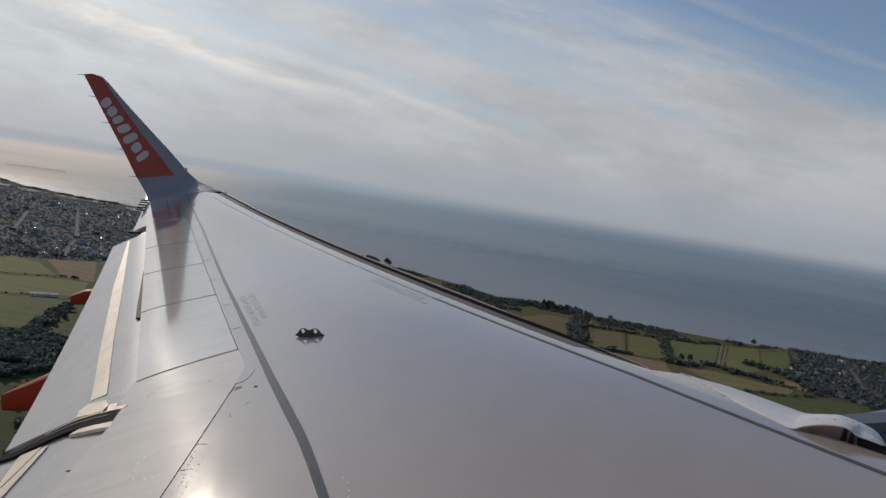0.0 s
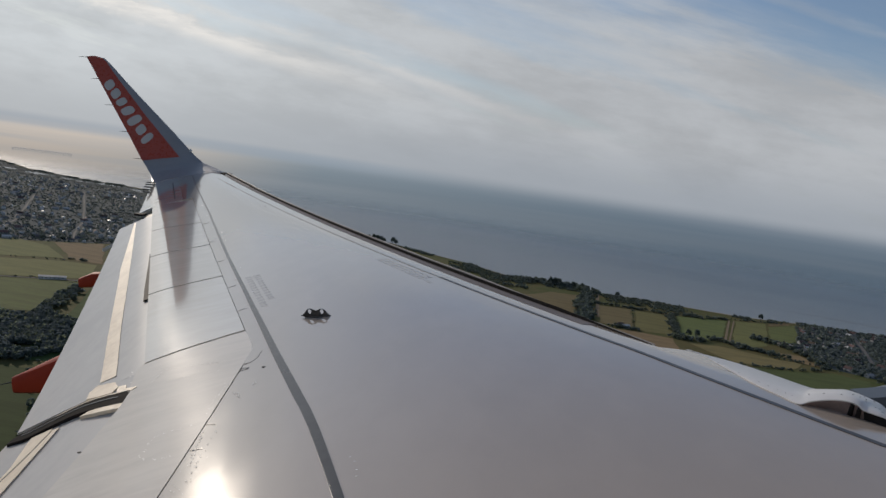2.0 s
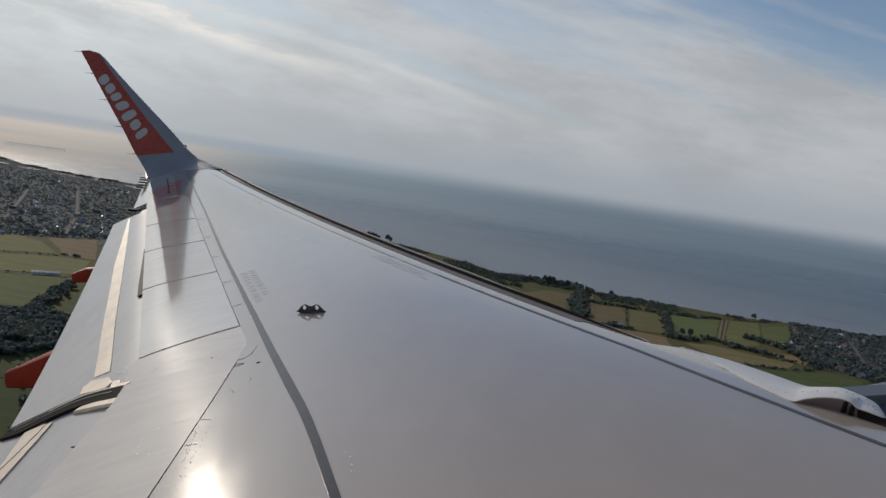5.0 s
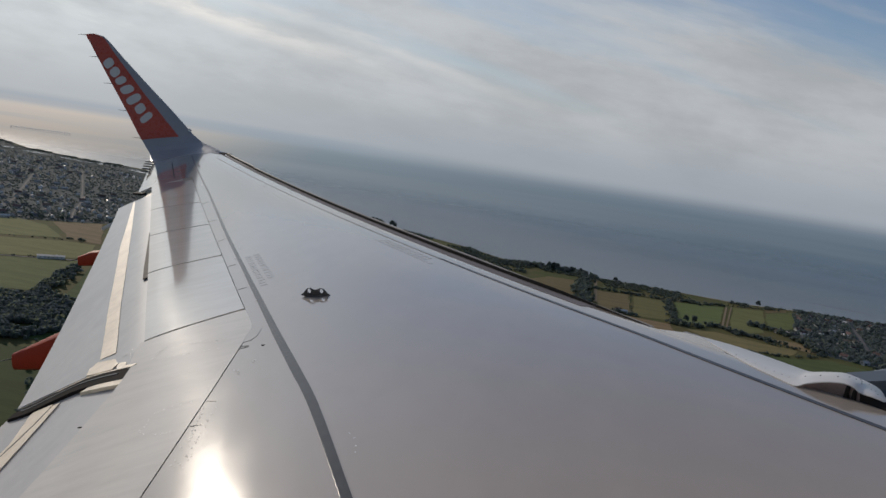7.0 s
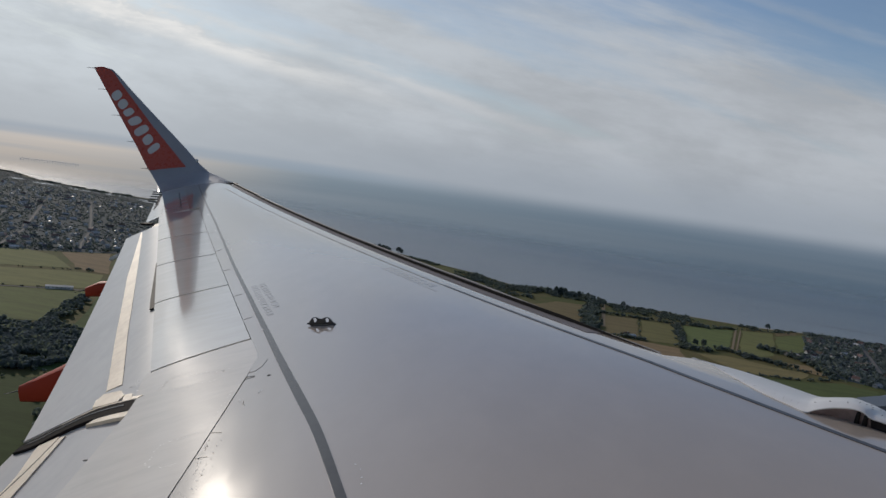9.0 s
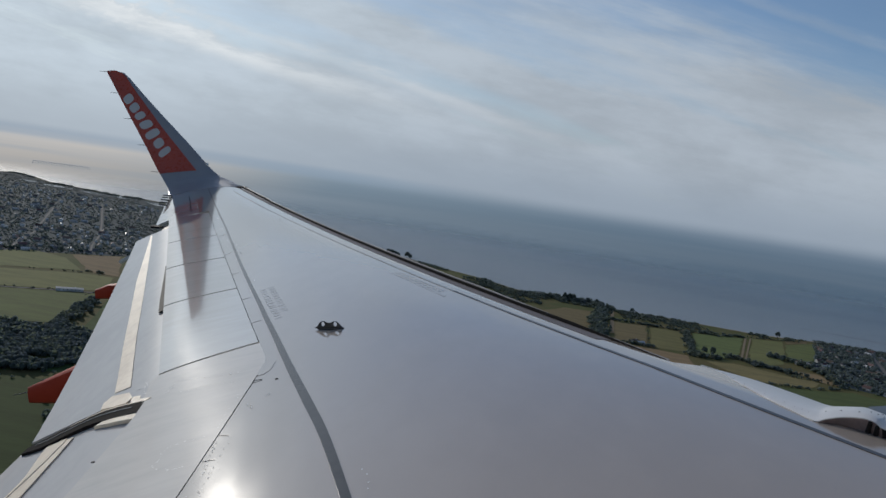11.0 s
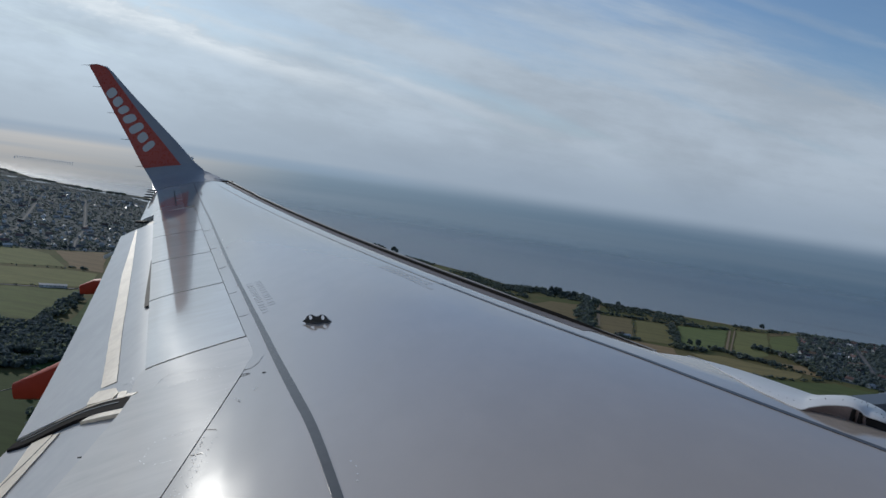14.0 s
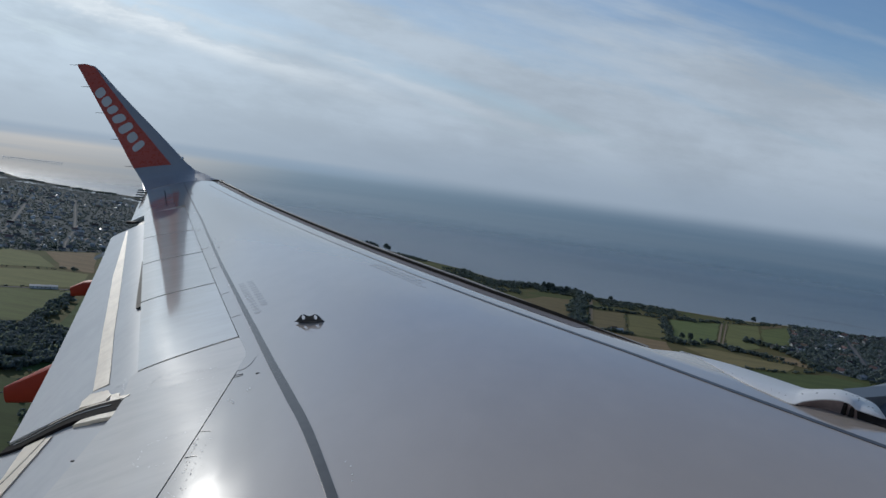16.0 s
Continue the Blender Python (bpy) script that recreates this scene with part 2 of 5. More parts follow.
M = {
    "skin": material("wing_paint", (0.392, 0.342, 0.296), 0.105, 0, (0.335, 0.293, 0.255), 0.5, 0.6, 0, 3, 0.008, (1, 0.5, 1), coat=0.55),
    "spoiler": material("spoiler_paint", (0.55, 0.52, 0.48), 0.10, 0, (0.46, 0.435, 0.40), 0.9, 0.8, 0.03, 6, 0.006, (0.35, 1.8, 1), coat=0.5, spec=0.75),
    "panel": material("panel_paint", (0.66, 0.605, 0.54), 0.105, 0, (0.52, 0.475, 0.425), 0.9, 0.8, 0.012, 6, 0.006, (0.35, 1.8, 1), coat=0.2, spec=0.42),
    "flap": material("flap_paint", (0.55, 0.52, 0.495), 0.14, 0, (0.45, 0.435, 0.42), 1.2, 0.7, 0, 3, 0.008, (1.5, 0.5, 1)),
    "stripe": material("sealant_stripe", (0.050, 0.050, 0.051), 0.16, 0, (0.07, 0.07, 0.07), 2.0, 0.6, spec=0.22),
    "pale_stripe": material("pale_stripe", (0.62, 0.62, 0.61), 0.3, 0, (0.5, 0.5, 0.5), 2.0, 0.5),
    "band": material("grey_band", (0.20, 0.185, 0.185), 0.6, 0, (0.16, 0.15, 0.15), 2.0, 0.6, spec=0.12),
    "lip": material("slat_lip", (0.30, 0.29, 0.28), 0.6, 0, (0.25, 0.24, 0.23), 3.0, 0.7, spec=0.15),
    "outer_stripe": material("outer_stripe", (0.165, 0.15, 0.14), 0.14, 0, (0.21, 0.19, 0.175), 2.0, 0.8, coat=0.3, spec=0.35),
    "matt_stripe": material("matt_stripe", (0.072, 0.074, 0.082), 0.25, 0, (0.088, 0.090, 0.098), 2.0, 0.6, spec=0.1),
    "dark": material("dark_seal", (0.014, 0.013, 0.014), 0.7, 0, (0.028, 0.026, 0.024), 4.0, 0.7, spec=0.08),
    "cavity": material("cavity_paint", (0.06, 0.055, 0.05), 0.6, 0, (0.10, 0.09, 0.07), 3.0, 0.7),
    "metal": material("worn_strip", (0.84, 0.73, 0.57), 0.5, 0, (0.66, 0.56, 0.44), 3.0, 0.8, 0, 10, 0.08, (1, 0.6, 1), spec=0.2),
    "seal": material("worn_rubber", (0.024, 0.021, 0.021), 0.8, 0, (0.014, 0.012, 0.012), 5.0, 0.9, spec=0.03),
    # fastener glints put into the base colour: near-white, not metallic
    "glint": material("glint_white_fastener", (0.92, 0.90, 0.86), 0.35, 0, (0.85, 0.83, 0.80), 30.0, 0.6),
    "bay": material("bay_primer", (0.30, 0.235, 0.225), 0.6, 0, (0.22, 0.175, 0.17), 6.0, 0.8, spec=0.2),
    "orange": material("orange_paint", (0.49, 0.078, 0.042), 0.3, 0, (0.42, 0.064, 0.036), 2.0, 0.6, 0.02, 8, 0.05),
    "red": material("red_orange_paint", (0.42, 0.05, 0.024), 0.6, 0, (0.35, 0.04, 0.02), 3.0, 0.6, spec=0.2),
    "grey": material("winglet_grey", (0.31, 0.31, 0.325), 0.42, 0, (0.265, 0.265, 0.278), 2.0, 0.6, 0.02, 8, 0.05, spec=0.3),
    "far_wall": material("whitewash", (0.70, 0.69, 0.67), 0.42, 0, (0.40, 0.39, 0.38), 0.03, 1.0, spec=0.4),
    "white": material("white_paint", (0.68, 0.68, 0.675), 0.32, 0, (0.58, 0.58, 0.575), 3.0, 0.6),
    "mark": material("white_marking", (0.58, 0.53, 0.49), 0.4, 0, (0.62, 0.6, 0.56), 4.0, 0.5),
    "print": material("grey_stencil", (0.30, 0.262, 0.232), 0.11, 0, (0.36, 0.315, 0.275), 30.0, 0.9, coat=0.55),
    "steel": material("dark_steel", (0.07, 0.07, 0.075), 0.4, 0.6, (0.12, 0.12, 0.12), 20.0, 0.6),
    "nacelle": material("nacelle_paint", (0.11, 0.13, 0.15), 0.45, 0, (0.085, 0.10, 0.12), 1.5, 0.6),
    "hull": material("hull_paint", (0.75, 0.75, 0.75), 0.3, 0, (0.65, 0.65, 0.65), 0.6, 0.5),
    "soil": material("farmland", (0.075, 0.095, 0.030), 0.95, 0, (0.13, 0.105, 0.045), 0.006, 1.0, spec=0.1),
    # town leaves and gardens: haze put into the colour, paler and bluer
    "hazed_town_leaf": material("hazed_garden_foliage", (0.105, 0.130, 0.130), 0.9, 0, (0.125, 0.142, 0.134), 0.02, 1.0, spec=0.1, through_light=0.65, haze_sheen=0.7),
    "garden": material("hazed_garden_green", (0.066, 0.086, 0.090), 0.95, 0, (0.058, 0.076, 0.080), 0.012, 1.0, spec=0.1),
    "leaf": material("foliage", (0.080, 0.102, 0.088), 0.9, 0, (0.105, 0.122, 0.098), 0.02, 1.0, spec=0.05, through_light=0.6, haze_sheen=0.55),
    "bark": material("bark", (0.09, 0.07, 0.05), 0.9, 0, (0.05, 0.04, 0.03), 1.0, 0.8),
    "sand": material("beach_sand", (0.42, 0.36, 0.27), 0.9, 0, (0.30, 0.26, 0.19), 0.02, 0.9, spec=0.2),
    "wet_sand": material("wet_sand", (0.17, 0.165, 0.15), 0.5, 0, (0.12, 0.12, 0.115), 0.03, 0.9, spec=0.3),
    "track": material("bare_track", (0.26, 0.20, 0.13), 0.9, 0, (0.20, 0.155, 0.10), 0.05, 0.8, spec=0.1),
    "pale_roof": material("pale_roofing", (0.50, 0.49, 0.48), 0.45, 0, (0.30, 0.29, 0.28), 0.2, 0.9, by_object=0.3, spec=0.4),
    "lagoon": material("lagoon_water", (0.03, 0.045, 0.055), 0.12, 0, (0.05, 0.06, 0.065), 0.01, 0.8, 0.1, 0.4),
    "road": material("road_surface", (0.17, 0.16, 0.15), 0.9, 0, (0.13, 0.125, 0.12), 0.1, 0.7, spec=0.2),
    "wall": material("house_wall", (0.56, 0.55, 0.52), 0.8, 0, (0.28, 0.27, 0.25), 0.4, 0.6, by_object=0.3),
    "tile": material("roof_tile", (0.13, 0.085, 0.07), 0.7, 0, (0.10, 0.075, 0.068), 0.6, 0.8, by_object=0.5, spec=0.15),
    "slate": material("roof_slate", (0.065, 0.07, 0.078), 0.75, 0, (0.09, 0.09, 0.10), 0.6, 0.8, by_object=0.4, spec=0.15),
    "concrete": material("bridge_concrete", (0.70, 0.70, 0.69), 0.8, 0, (0.45, 0.45, 0.45), 0.02, 0.7),
}
CROPS = [material("crop_" + nm, [k * 1.4 for k in a], 0.95, 0, [k * 1.3 for k in b], 0.012, 1.0, stretch=(1, 4, 1), by_object=0.22, spec=0.12) for nm, a, b in (
    ("grass", (0.090, 0.110, 0.038), (0.072, 0.088, 0.034)), ("barley", (0.165, 0.140, 0.058), (0.125, 0.112, 0.05)),
    ("pasture", (0.115, 0.118, 0.044), (0.090, 0.095, 0.038)), ("tilled", (0.058, 0.049, 0.037), (0.045, 0.039, 0.030)),
    ("beet", (0.050, 0.074, 0.024), (0.042, 0.060, 0.020)), ("stubble", (0.175, 0.132, 0.066), (0.135, 0.105, 0.055)))]


def water(name):
    m = bpy.data.materials.new(name)
    m.use_nodes = True
    n = Nodes(m.node_tree)
    where = n.add("ShaderNodeTexCoord").outputs["Object"]
    base = n.mix(n.span(n.noise(n.mapped(where, rot=(0, 0, 20), scale=(0.4, 1.6, 1)), 0.002, 5, 0.6), 0.4, 0.62),
                 (0.112, 0.166, 0.208), (0.138, 0.192, 0.232))
    # paler base colour towards the shore, reaching farther out in the west
    axes = n.add("ShaderNodeSeparateXYZ")
    n.link(where, axes.inputs[0])
    shore = n.math("MAXIMUM", n.math("SUBTRACT", 2080.0, n.math("MULTIPLY", axes.outputs[0], 0.62)), 1650.0)
    off = n.math("SUBTRACT", axes.outputs[1], shore)
    off = n.math("ADD", off, n.math("MULTIPLY", n.noise(where, 0.004, 5, 0.6), 420.0))
    off = n.math("ADD", off, n.math("MULTIPLY", n.math("MAXIMUM", n.math("SUBTRACT", axes.outputs[0], 100.0), 0.0), 0.9))
    base = n.mix(n.span(off, 2600.0, 150.0, 0.0, 0.9), base, (0.275, 0.305, 0.315))
    s = n.add("ShaderNodeBsdfPrincipled", Roughness=0.42, IOR=1.33)
    s.inputs["Specular IOR Level"].default_value = 0.62
    n.link(base, s.inputs["Base Color"])
    b = n.add("ShaderNodeBump", Strength=1.0, Distance=3.2)
    n.link(n.noise(where, 0.09, 6, 0.62), b.inputs["Height"])
    n.link(b.outputs[0], s.inputs["Normal"])
    # the sheet turns clear far out, so the backdrop's painted hazy sea shows through
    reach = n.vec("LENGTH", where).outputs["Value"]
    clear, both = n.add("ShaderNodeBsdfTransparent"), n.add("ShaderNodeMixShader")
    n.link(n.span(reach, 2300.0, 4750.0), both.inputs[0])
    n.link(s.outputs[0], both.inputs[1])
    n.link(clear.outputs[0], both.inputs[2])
    n.link(both.outputs[0], n.add("ShaderNodeOutputMaterial").inputs[0])
    return m


M["sea"] = water("sea_water")


# ---------------------------------------------------------------- mesh helpers
def mesh_ob(name, bm, mat, parent=None, label="", smooth=True):
    bmesh.ops.recalc_face_normals(bm, faces=bm.faces)
    me = bpy.data.meshes.new(name)
    bm.to_mesh(me)
    bm.free()
    me.materials.append(mat)
    for p in me.polygons:
        p.use_smooth = smooth
    if smooth:
        me.set_sharp_from_angle(angle=radians(35))
    ob = new(name, me)
    if parent:
        ob.parent = parent
    if label:
        tagged(ob, label)
    return ob


def part(name, bm, mat, parent, label="", smooth=True):
    return mesh_ob(name, bm, mat, parent, label, smooth)


def slab(fn, nu, nv, depth):
    """A closed plate: fn(s, t) gives its upper face, depth(s, t) how far the lower one lies below."""
    bm = bmesh.new()
    top = [[bm.verts.new(fn(i / nu, j / nv)) for j in range(nv + 1)] for i in range(nu + 1)]
    low = [[bm.verts.new(top[i][j].co - Vector((0, 0, depth(i / nu, j / nv)))) for j in range(nv + 1)] for i in range(nu + 1)]
    for i in range(nu):
        for j in range(nv):
            bm.faces.new((top[i][j], top[i + 1][j], top[i + 1][j + 1], top[i][j + 1]))
            bm.faces.new((low[i][j], low[i][j + 1], low[i + 1][j + 1], low[i + 1][j]))
    for i in range(nu):
        for j in (0, nv):
            bm.faces.new((top[i][j], top[i + 1][j], low[i + 1][j], low[i][j]))
    for j in range(nv):
        for i in (0, nu):
            bm.faces.new((top[i][j], top[i][j + 1], low[i][j + 1], low[i][j]))
    return bm


def rod(bm, a, b, ra, rb, seg=6):
    """A tapered round bar from a to b."""
    a, b = Vector(a), Vector(b)
    q = (b - a).to_track_quat("Z", "Y").to_matrix()
    rings = [[bm.verts.new(c + q @ Vector((math.cos(k * math.tau / seg) * r, math.sin(k * math.tau / seg) * r, 0))) for k in range(seg)]
             for c, r in ((a, ra), (b, rb))]
    for k in range(seg):
        bm.faces.new((rings[0][k], rings[0][(k + 1) % seg], rings[1][(k + 1) % seg], rings[1][k]))
    bm.faces.new(rings[0][::-1])
    bm.faces.new(rings[1])


def box(bm, m, sx, sy, sz):
    bmesh.ops.create_cube(bm, size=1, matrix=m @ Matrix.Diagonal((sx, sy, sz, 1)))


# ---------------------------------------------------------------- the airliner's wing: its lines
def x_lead(y):
    return -0.02 - 0.522 * y


def x_trail(y):
    return -7.36 if y < 6.44 else -7.36 - 0.317 * (y - 6.44)


def x_nose(y):
    """Front edge of the fixed upper skin."""
    return -3.53 - 0.49 * (y - 5.75)


def x_hinge(y):
    """Hinge line of the spoilers."""
    return -5.828 if y < 6.2 else -5.84 - 0.369 * max(0.0, y - 6.45)


def x_flap(y):
    """Trailing edge of the spoilers, over the flaps."""
    if y < 6.6:
        return -6.53 - 0.09 * min(1.0, max(0.0, (y - 6.2) / 0.4))
    return -6.62 - 0.362 * max(0.0, y - 6.7)


def x_tail(y):
    """Trailing edge at the aileron."""
    return -9.42 - 0.285 * (y - 13.84)


INBOARD_U = (-0.1, 0, 0.03, 0.1, 0.25, 0.4, 0.6, 0.75, 0.9, 1)
INBOARD_Z = (-0.06, -0.012, 0.02, 0.042, 0.055, 0.052, 0.025, -0.010, -0.060, -0.095)
OUTBOARD_U = (-0.1, 0, 0.03, 0.1, 0.25, 0.4, 0.6, 0.79, 0.9, 1)
OUTBOARD_Z = (-0.06, -0.012, 0.02, 0.042, 0.055, 0.052, 0.026, -0.004, -0.051, -0.095)


def section(u, us, zs):
    """The upper face of the wing's section, rounded between its stations."""
    return sum(float(np.interp(u + d, us, zs)) for d in (-0.06, -0.03, 0, 0.03, 0.06)) / 5 if 0.1 < u < 0.94 else float(np.interp(u, us, zs))


def skin_z(x, y):
    """Height of the skin; the section changes from inboard to outboard of the kink in the trailing edge."""
    chord = x_lead(y) + 7.36 + 0.317 * 0.5 * math.log1p(math.exp(min(30.0, (y - 6.44) / 0.5)))
    u = (x_lead(y) - x) / chord
    f = min(1.0, max(0.0, (y - 5.0) / 3.2))
    f = f * f * (3 - 2 * f)
    camber = section(u, INBOARD_U, INBOARD_Z) * (1 - f) + section(u, OUTBOARD_U, OUTBOARD_Z) * f
    return 0.089 * (y - 2) + 0.737 * ((y - 2) / 15) ** 2 + chord * camber


def on_skin(x, y, dz=0.0):
    return Vector((x, y, skin_z(x, y) + dz))


def plate(xa, xb, y0, y1, nu, nv, dz=0.0, depth=0.03, skew=0.0, ragged=0.0):
    """A plate that follows the skin between two lines of x, from y0 to y1."""
    rng = random.Random(int(y0 * 100 + nu))
    wob = [[rng.uniform(-ragged, ragged) for _ in range(nv + 1)] for _ in (0, 1)]

    def at(s, t):
        y = y0 + (y1 - y0) * t
        k = round(t * nv)
        sk = skew(t) if callable(skew) else skew
        a, b = xa(y) + wob[0][k], xb(y + sk) + wob[1][k]
        yy = y + sk * s
        return on_skin(a + (b - a) * s, yy, dz(s, t) if callable(dz) else dz)
    return slab(at, nu, nv, depth if callable(depth) else (lambda s, t: depth))


airliner = new("airliner")
airliner.matrix_world = CLIMB
tagged(airliner, "white and grey narrow-body airliner, port wing with orange winglet", "airliner")

# main wing box: upper skin, from the nose to the spoilers' hinge line
part("wing_box", plate(x_nose, lambda y: x_hinge(y) + 0.003, 1.7, 13.72, 90, 120, 0, lambda s, t: 0.05 + 0.45 * (1 - 0.7 * t) * math.sin(math.pi * min(1, 0.06 + s * 0.9))),
     M["skin"], airliner, "glossy light grey painted wing skin")
part("wing_tip_panel", plate(x_nose, lambda y: x_hinge(y) - 0.143, 13.724, 16.36, 60, 40, 0, lambda s, t: 0.04 + 0.14 * math.sin(math.pi * min(1, 0.06 + s * 0.9))),
     M["skin"], airliner, "glossy light grey wing tip panel")
part("trailing_structure", plate(lambda y: x_hinge(y) + 0.02, lambda y: x_flap(y) - 0.12, 1.7, 13.7, 6, 40, -0.07, 0.08), M["cavity"], airliner)

# spoilers
INNER = [6.84, 8.54, 10.05, 11.51, 13.50]


def spoiler_skew(y):
    """How far outboard a spoiler's side edge runs from its hinge to its rear edge."""
    return float(np.interp(y, (6.84, 8.54, 10.05, 11.51, 13.50), (-0.13, -0.02, 0.12, 0.26, 0.30)))


for a, b in zip(INNER, INNER[1:]):
    s = part("spoiler", plate(lambda y: x_hinge(y) - 0.003, x_flap, a + (0.008 if a < 7 else 0.015), b - 0.015, 20, 20, 0.004, 0.03, lambda t, a=a, b=b: spoiler_skew(a + (b - a) * t)), M["spoiler"], airliner, "glossy grey spoiler panel")
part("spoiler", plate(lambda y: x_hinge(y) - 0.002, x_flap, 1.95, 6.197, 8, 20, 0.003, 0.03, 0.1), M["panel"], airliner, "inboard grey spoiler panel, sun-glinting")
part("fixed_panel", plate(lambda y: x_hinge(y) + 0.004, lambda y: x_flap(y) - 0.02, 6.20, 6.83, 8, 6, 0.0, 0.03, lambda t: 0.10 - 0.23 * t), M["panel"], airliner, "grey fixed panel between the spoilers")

# flaps
def flap_dz(s, t):
    return -0.018 - 0.02 * (1 - s) ** 2


def flap_depth(s, t):
    return 0.012 + 0.16 * (1 - s) ** 1.5


outer_flap = part("outboard_flap", plate(lambda y: x_flap(y) + 0.1, x_trail, 6.57, 13.14, 14, 60, flap_dz, flap_depth, lambda t: -0.075 + 0.275 * min(1.0, t * 4)), M["flap"], airliner, "pale grey outboard flap")
inner_flap = part("inboard_flap", plate(lambda y: x_flap(y) + 0.1, x_trail, 1.9, 6.36, 14, 20, flap_dz, flap_depth, 0.04), M["flap"], airliner, "pale grey inboard flap")


def strip_a(y):
    return -6.80 - 0.368 * max(0, y - 6.6) + 0.022 * max(0.0, 1 - (y - 6.6) / 1.4)


def strip_b(y):
    return -6.905 - 0.372 * max(0, y - 6.6) + 0.018 * max(0.0, 1 - (y - 6.6) / 1.4)


part("metal_strip", plate(strip_a, strip_b, 6.765, 13.19, 2, 150, -0.021, 0.004, 0.0, 0.0022), M["metal"], outer_flap, "worn cream-coloured rub strip")
part("edge_strip", plate(lambda y: float(np.interp(y, (1.9, 5.5, 6.2), (-6.88, -6.918, -6.96))), lambda y: float(np.interp(y, (1.9, 5.6, 5.9, 6.2), (-7.25, -7.035, -7.008, -7.0))), 1.9, 6.22, 2, 60, -0.012, 0.012, 0.0, 0.002), M["metal"], inner_flap, "cream strip on the flap")
part("worn_edge", plate(lambda y: float(np.interp(y, (1.9, 5.6, 5.9, 6.2), (-7.262, -7.047, -7.018, -7.010))), lambda y: float(np.interp(y, (1.9, 5.6, 5.84, 6.05, 6.2), (-7.268, -7.053, -7.055, -7.108, -7.142))), 1.9, 6.24, 2, 60, -0.010, 0.014, 0.0, 0.003), M["metal"], inner_flap, "cream wedge along the flap's rear edge")
part("seam", plate(lambda y: float(np.interp(y, (1.9, 5.6, 5.9, 6.2), (-7.251, -7.036, -7.009, -7.001))), lambda y: float(np.interp(y, (1.9, 5.6, 5.9, 6.2), (-7.261, -7.046, -7.017, -7.009))), 1.9, 6.2, 1, 50, -0.011, 0.01), M["cavity"], inner_flap)


# seal in the gap between the flaps, and the worn plates beside it
def ribbon(points, half, dz, depth, n=24):
    """A bent band on the skin through a few plan points."""
    ps = [Vector((*p, 0)) for p in points]

    def mid(t):
        k = min(int(t * (len(ps) - 1)), len(ps) - 2)
        f = t * (len(ps) - 1) - k
        p0, p1, p2, p3 = ps[max(k - 1, 0)], ps[k], ps[k + 1], ps[min(k + 2, len(ps) - 1)]
        return 0.5 * ((2 * p1) + (p2 - p0) * f + (2 * p0 - 5 * p1 + 4 * p2 - p3) * f * f + (3 * p1 - p0 - 3 * p2 + p3) * f ** 3)

    def at(s, t):
        c, d = mid(t), mid(min(t + 0.01, 1)) - mid(max(t - 0.01, 0))
        side = Vector((-d.y, d.x, 0)).normalized() * (half(t) if callable(half) else half) * (2 * s - 1)
        return on_skin(c.x + side.x, c.y + side.y, dz)
    return slab(at, 2, n, lambda s, t: depth)


def patch(points, dz, depth, mat, name, label, seed):
    """A thin torn sheet on the skin, its outline roughened between a few plan points."""
    rg, ring = random.Random(seed), []
    bm = bmesh.new()
    for a, b in zip(points, points[1:] + points[:1]):
        a, b = Vector(a), Vector(b)
        n = max(1, int((b - a).length / 0.02))
        for k in range(n):
            p = a.lerp(b, k / n) + Vector((rg.uniform(-1, 1), rg.uniform(-1, 1))) * (0.0025 if k else 0)
            ring.append(bm.verts.new(on_skin(p.x, p.y, dz + rg.uniform(-0.001, 0.001))))
    bm.faces.new(ring)
    ex = bmesh.ops.extrude_face_region(bm, geom=bm.faces[:])
    bmesh.ops.translate(bm, vec=(0, 0, -depth), verts=[e for e in ex["geom"] if isinstance(e, bmesh.types.BMVert)])
    return part(name, bm, mat, airliner, label, smooth=False)


GAP = [(-6.49, 6.205), (-6.62, 6.262), (-6.75, 6.314), (-6.88, 6.352), (-6.98, 6.355), (-7.08, 6.341), (-7.18, 6.321), (-7.26, 6.325), (-7.33, 6.335)]
part("flap_seal", ribbon(GAP, lambda t: 0.062 + 0.014 * math.sin(math.pi * t) - 0.03 * max(0.0, t - 0.75) / 0.25, 0.0, 0.05, 40), M["seal"], airliner, "worn dark rubber seal in the flap gap")
part("seal_rib", ribbon([(x, y + 0.008) for x, y in GAP[1:8]], 0.006, 0.004, 0.01, 40), M["stripe"], airliner)
part("seal_edge", ribbon([(x, y + 0.074) for x, y in GAP[1:6]], 0.005, 0.001, 0.02, 40), M["metal"], airliner)
patch([(-6.48, 6.32), (-6.50, 6.60), (-6.78, 6.62), (-6.74, 6.41), (-6.62, 6.34)], -0.016, 0.02, M["flap"], "flap_corner", "pale grey corner of the outboard flap", 4)
patch([(-6.926, 6.505), (-6.955, 6.611), (-6.930, 6.680), (-6.776, 6.596), (-6.708, 6.483), (-6.719, 6.415), (-6.838, 6.455)], -0.006, 0.02, M["metal"], "worn_plate", "torn cream-coloured patch at the end of the rub strip", 1)
patch([(-6.68, 6.396), (-6.692, 6.459), (-6.63, 6.426), (-6.613, 6.374), (-6.525, 6.328), (-6.552, 6.302), (-6.659, 6.346)], 0.003, 0.012, M["metal"], "curled_strip", "curled end of a pale strip", 2)
patch([(-6.835, 6.220), (-6.784, 6.258), (-6.703, 6.238), (-6.608, 6.205), (-6.545, 6.178), (-6.530, 6.087), (-6.664, 6.143)], -0.004, 0.02, M["metal"], "worn_plate", "worn cream-coloured plate at the flap's end", 3)

